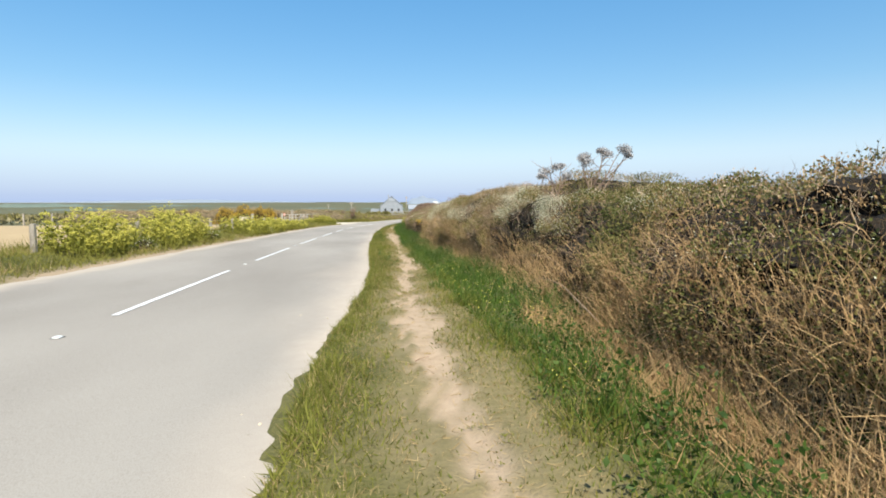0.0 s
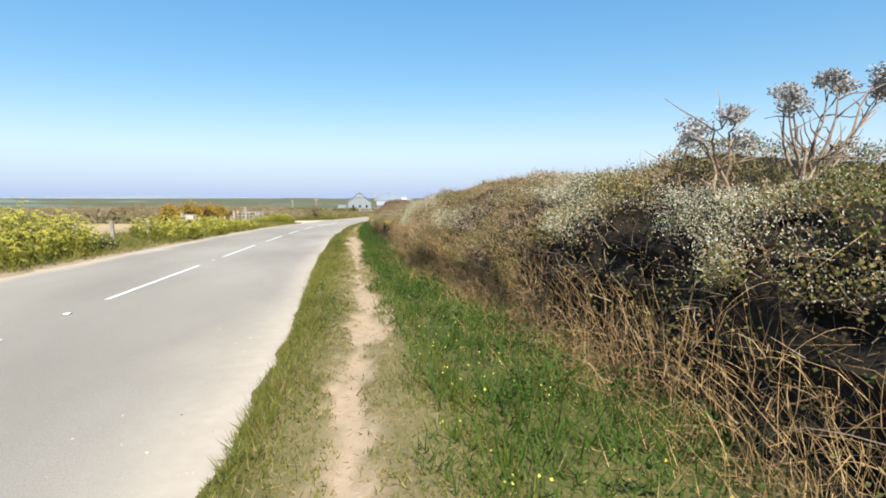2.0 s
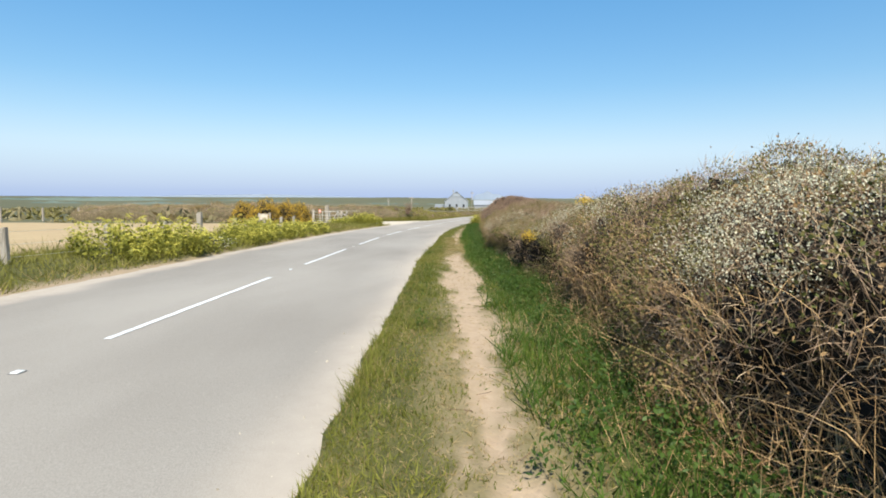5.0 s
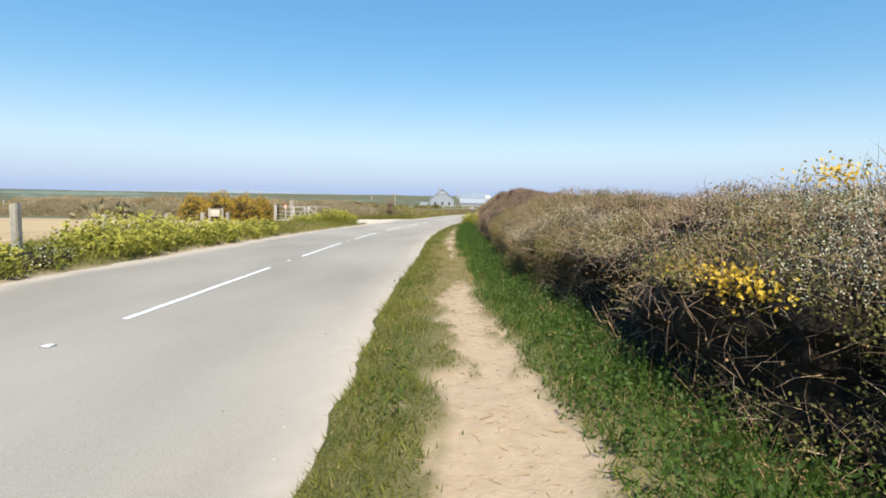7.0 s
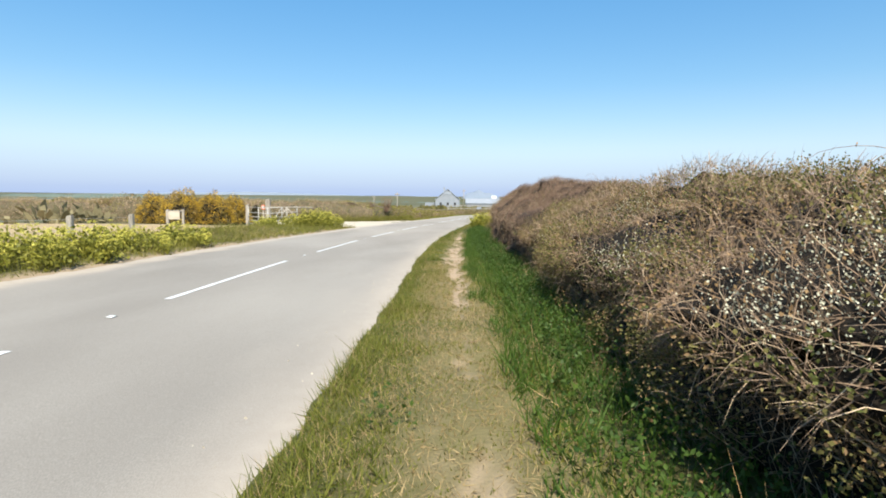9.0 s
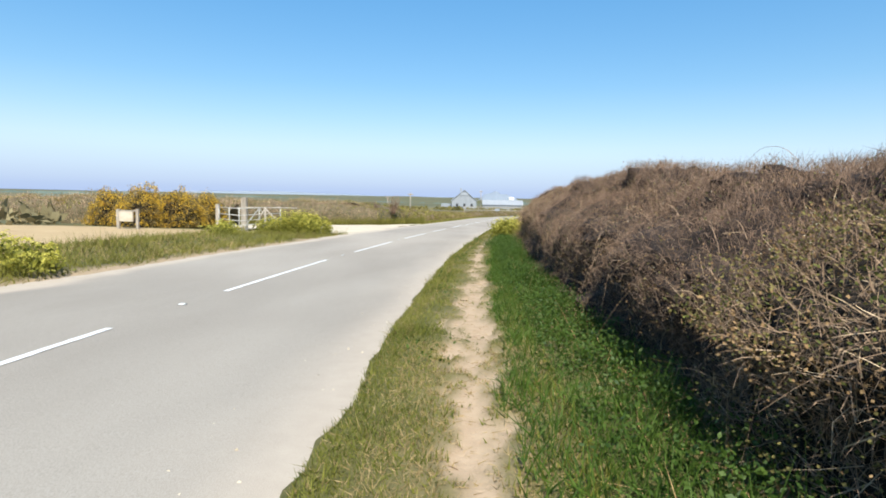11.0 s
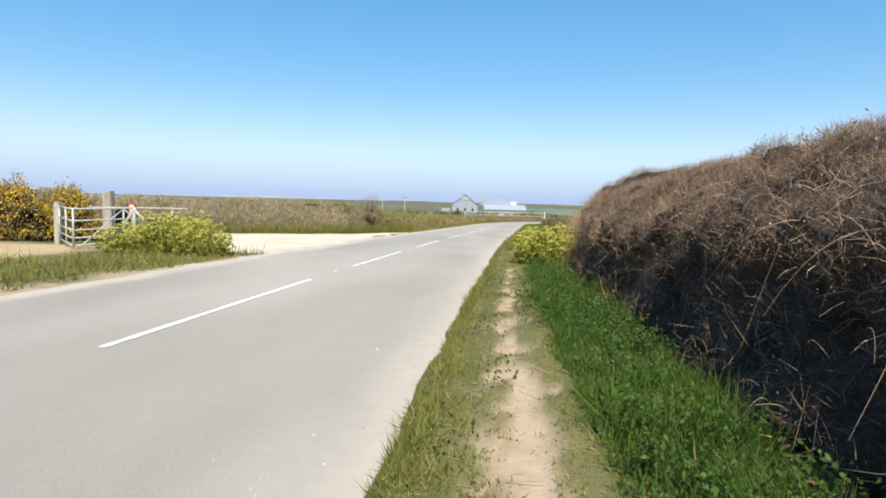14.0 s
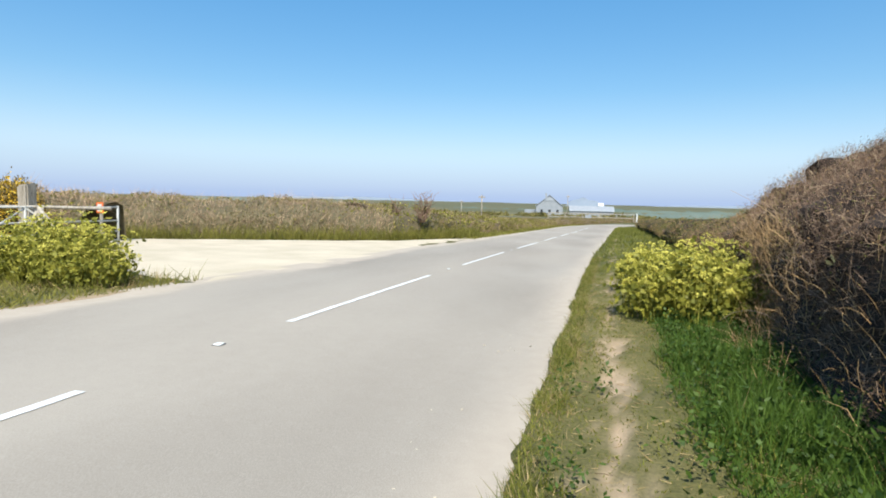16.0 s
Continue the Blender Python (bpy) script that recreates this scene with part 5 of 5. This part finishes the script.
bare_shrub(-4.9, 62.6, 1.0)
bare_shrub(-5.9, 63.0, 0.75, 10)


# ---- far hedges, hills, buildings, poles ----
def far_ridge(name, x0, x1, y, z0, top, material, label, rough=0.02, skew=0.0):
    n = 120
    xs = np.linspace(x0, x1, n)
    t = np.linspace(0, 1, n)
    hump = np.sin(np.pi * t) ** 0.6 * (0.75 + 0.25 * fuzz(t * 9, x0 * 0.01)) + rough * fuzz(t * 60, 1.0) + rough * fuzz(t * 160, 2.0)
    X2 = np.stack([xs, xs, xs])
    Y2 = np.stack([0 * xs + y, 0 * xs + y + 12 + skew * t, 0 * xs + y + 60 + skew * t])
    Z2 = np.stack([0 * xs + z0, z0 + (top - z0) * hump, 0 * xs + z0 - 2])
    tagged(new(name, sheet(name, X2, Y2, Z2, material)), label, "hill", kind="structure")


far_ridge("far_hedge", -420, -60, 420, -8, -3.4, M_farland, "line of dark hedges across distant fields", 0.12)
far_ridge("far_hedge", -900, -100, 800, -9, -1.6, M_farland, "line of dark hedges across distant fields", 0.1)
far_ridge("far_hedge", -120, 260, 520, -9, -2.2, M_farland, "line of dark hedges across distant fields", 0.1)
far_ridge("far_hedge", 10, 160, 330, -7, -3.0, M_farland, "line of dark hedges across distant fields", 0.12)
# hills coloured with their haze already painted in
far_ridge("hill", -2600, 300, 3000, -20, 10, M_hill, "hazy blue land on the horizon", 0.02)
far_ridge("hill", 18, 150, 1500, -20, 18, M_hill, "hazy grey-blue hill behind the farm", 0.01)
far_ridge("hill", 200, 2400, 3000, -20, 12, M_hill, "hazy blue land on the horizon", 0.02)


def gabled(ob, x0, x1, y0, y1, z0, zw, zr, wall_m, roof_m, along="x"):
    """Walls with a pitched roof, as two parts."""
    bm = bmesh.new()
    xm, ym = (x0 + x1) / 2, (y0 + y1) / 2
    c = [bm.verts.new(p) for p in ((x0, y0, z0), (x1, y0, z0), (x1, y1, z0), (x0, y1, z0), (x0, y0, zw), (x1, y0, zw), (x1, y1, zw), (x0, y1, zw))]
    g = [bm.verts.new(p) for p in (((x0, ym, zr), (x1, ym, zr)) if along == "x" else ((xm, y0, zr), (xm, y1, zr)))]
    for f in ((0, 1, 5, 4), (1, 2, 6, 5), (2, 3, 7, 6), (3, 0, 4, 7)):
        bm.faces.new([c[i] for i in f])
    for f in (((c[4], c[7], g[0]), (c[5], c[6], g[1])) if along == "x" else ((c[4], c[5], g[0]), (c[7], c[6], g[1]))):
        bm.faces.new(f)
    part("wall", bm_mesh("wall", bm, wall_m), ob)
    o = 0.4
    bm = bmesh.new()
    if along == "x":
        rows = [[(x0 - o, y0 - o, zw - 0.15), (x1 + o, y0 - o, zw - 0.15), (x1 + o, ym, zr + 0.12), (x0 - o, ym, zr + 0.12)], [(x0 - o, y1 + o, zw - 0.15), (x1 + o, y1 + o, zw - 0.15), (x1 + o, ym, zr + 0.12), (x0 - o, ym, zr + 0.12)]]
    else:
        rows = [[(x0 - o, y0 - o, zw - 0.15), (x0 - o, y1 + o, zw - 0.15), (xm, y1 + o, zr + 0.12), (xm, y0 - o, zr + 0.12)], [(x1 + o, y0 - o, zw - 0.15), (x1 + o, y1 + o, zw - 0.15), (xm, y1 + o, zr + 0.12), (xm, y0 - o, zr + 0.12)]]
    for r in rows:
        lo = [bm.verts.new(p) for p in r]
        hi = [bm.verts.new((p[0], p[1], p[2] + 0.2)) for p in r]
        bm.faces.new(lo), bm.faces.new(hi)
        for i in range(4):
            bm.faces.new((lo[i], lo[(i + 1) % 4], hi[(i + 1) % 4], hi[i]))
    bmesh.ops.recalc_face_normals(bm, faces=bm.faces)
    part("roof", bm_mesh("roof", bm, roof_m), ob)


farm = thing("farm_building", "large pale grey gabled farm building far off", "building", at=(-3, 300, -6))
gabled(farm, -7, 4.5, 300, 312, -6.5, -1.6, 3.2, M_stone, M_slate, "y")
part("lean_to", box_mesh("lean_to", -12, -7, 302, 310, -6.5, -3.2, M_stone, 0.1), farm)
part("chimney", box_mesh("chimney", -3.2, -2.4, 304, 304.8, 2.4, 4.2, M_stone, 0.05), farm)
part("gable_top", box_mesh("gable_top", -3.2, 0.6, 299.8, 300, 0.8, 2.2, M_slate, 0.05), farm)
for x in (-5, -1.6, 1.8):
    part("window", box_mesh("window", x, x + 1, 299.85, 300.05, -4.4, -3.0, M_dark, 0.02), farm)
barn = thing("long_barn", "long low barn with a pale roof far off", "building", at=(18, 310, -6))
gabled(barn, 8, 27, 310, 320, -6.5, -3.4, -1.4, M_stone, M_stone)
cott = thing("white_cottage", "small white house far off below the hill", "building", at=(29, 400, -6))
gabled(cott, 27.6, 30.0, 400, 404, -6, -1.2, 0.2, M_white, M_white)


def pole(x, y, h, r, label):
    ob = thing("utility_pole", label, "pole", "utility poles", at=(x, y, float(fall(y))))
    m = Mass()
    m.tube([(x, y, float(fall(y)) - 0.3), (x, y, float(fall(y)) + h)], np.array((r, r * 0.7)), 7)
    part("shaft", m.mesh("shaft", M_wood), ob)
    part("crosspiece", box_mesh("crosspiece", x - r * 4, x + r * 4, y - r, y + r, float(fall(y)) + h * 0.9, float(fall(y)) + h * 0.9 + r * 1.6, M_wood, 0.01), ob)


pole(-8.2, 108, 3.1, 0.09, "dark wooden utility pole beside the far road")
pole(5.5, 262, 8.0, 0.16, "dark wooden utility pole by the farm")
pole(-17, 150, 3.2, 0.09, "dark wooden utility pole across the heath")

ob = thing("marker_post", "white roadside marker post at the bend", "post", at=(12.3, 134, float(fall(134))))
part("shaft", box_mesh("shaft", 12.2, 12.4, 134, 134.2, float(fall(134)) - 0.1, float(fall(134)) + 1.5, M_white, 0.02), ob)
ob = thing("field_rail", "pale timber rail fence across the bend", "fence", at=(6, 136, float(fall(136))))
for h in (0.7, 1.25):
    part("rail", box_mesh("rail", -1, 12.2, 136, 136.06, float(fall(136)) + h, float(fall(136)) + h + 0.12, M_wood, 0.01), ob)
for k in range(6):
    part("upright", box_mesh("upright", -0.9 + 2.6 * k, -0.78 + 2.6 * k, 136.06, 136.16, float(fall(136)) - 0.1, float(fall(136)) + 1.4, M_wood, 0.01), ob)
ob = thing("road_sign", "small white road sign near the bend", "sign", at=(4.4, 122, float(fall(122))))
part("stake", box_mesh("stake", 4.37, 4.43, 122, 122.06, float(fall(122)) - 0.1, float(fall(122)) + 1.3, M_wood, 0.01), ob)
part("plate", box_mesh("plate", 4.0, 4.8, 121.95, 121.99, float(fall(122)) + 0.75, float(fall(122)) + 1.15, M_stone, 0.01), ob)

# small pale stones along the road's right edge
m = Mass()
n = 500
y = RNG.uniform(0, 52, n)
u = RIGHT - np.abs(RNG.normal(0, 0.22, n))
p = np.stack([u + mid(y), y, fall(y) + 0.004], -1)
m.leaves(p, RNG.normal(size=p.shape) * (1, 1, 0.05) + (0, 0, 0.25), RNG.uniform(0.006, 0.02, n), RNG.uniform(0.006, 0.018, n))
tagged(new("loose_grit", m.mesh("loose_grit", M_sand)), "loose pale grit along the road's edge", "grit", kind="stuff")

# added glowing see-through shell: paints sea haze on the horizon, pales the low sky
hz = bpy.data.materials.new("sea_haze_glow")
hz.use_nodes = True
hn, hk = hz.node_tree.nodes, hz.node_tree.links
hn.remove(hn["Principled BSDF"])
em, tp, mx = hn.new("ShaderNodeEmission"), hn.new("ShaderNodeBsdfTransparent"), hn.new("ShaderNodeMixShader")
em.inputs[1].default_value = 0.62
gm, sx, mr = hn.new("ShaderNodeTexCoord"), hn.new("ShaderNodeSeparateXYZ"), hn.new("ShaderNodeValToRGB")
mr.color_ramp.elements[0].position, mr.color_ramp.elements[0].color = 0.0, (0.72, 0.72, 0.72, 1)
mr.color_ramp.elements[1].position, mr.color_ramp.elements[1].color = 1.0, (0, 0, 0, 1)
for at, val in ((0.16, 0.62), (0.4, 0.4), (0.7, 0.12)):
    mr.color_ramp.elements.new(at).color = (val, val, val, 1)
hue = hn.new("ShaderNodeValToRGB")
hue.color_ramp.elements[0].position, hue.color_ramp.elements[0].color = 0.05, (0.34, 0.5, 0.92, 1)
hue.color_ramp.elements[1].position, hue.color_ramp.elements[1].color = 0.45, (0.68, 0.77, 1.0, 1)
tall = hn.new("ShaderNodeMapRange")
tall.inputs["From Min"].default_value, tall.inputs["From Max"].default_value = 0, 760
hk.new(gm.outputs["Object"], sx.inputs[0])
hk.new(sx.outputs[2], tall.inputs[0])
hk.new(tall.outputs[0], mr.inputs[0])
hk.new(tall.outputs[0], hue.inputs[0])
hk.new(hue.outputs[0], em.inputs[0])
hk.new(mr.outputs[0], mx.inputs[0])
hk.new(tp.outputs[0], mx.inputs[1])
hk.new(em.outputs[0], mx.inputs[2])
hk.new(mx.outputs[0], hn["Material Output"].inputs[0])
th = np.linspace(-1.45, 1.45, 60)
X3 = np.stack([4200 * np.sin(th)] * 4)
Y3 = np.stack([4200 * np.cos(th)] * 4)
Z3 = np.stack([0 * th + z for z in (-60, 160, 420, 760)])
back = tagged(new("backdrop", sheet("backdrop", X3, Y3, Z3, hz)), "glowing backdrop painted as blue sea haze along the horizon", "haze", kind="structure")
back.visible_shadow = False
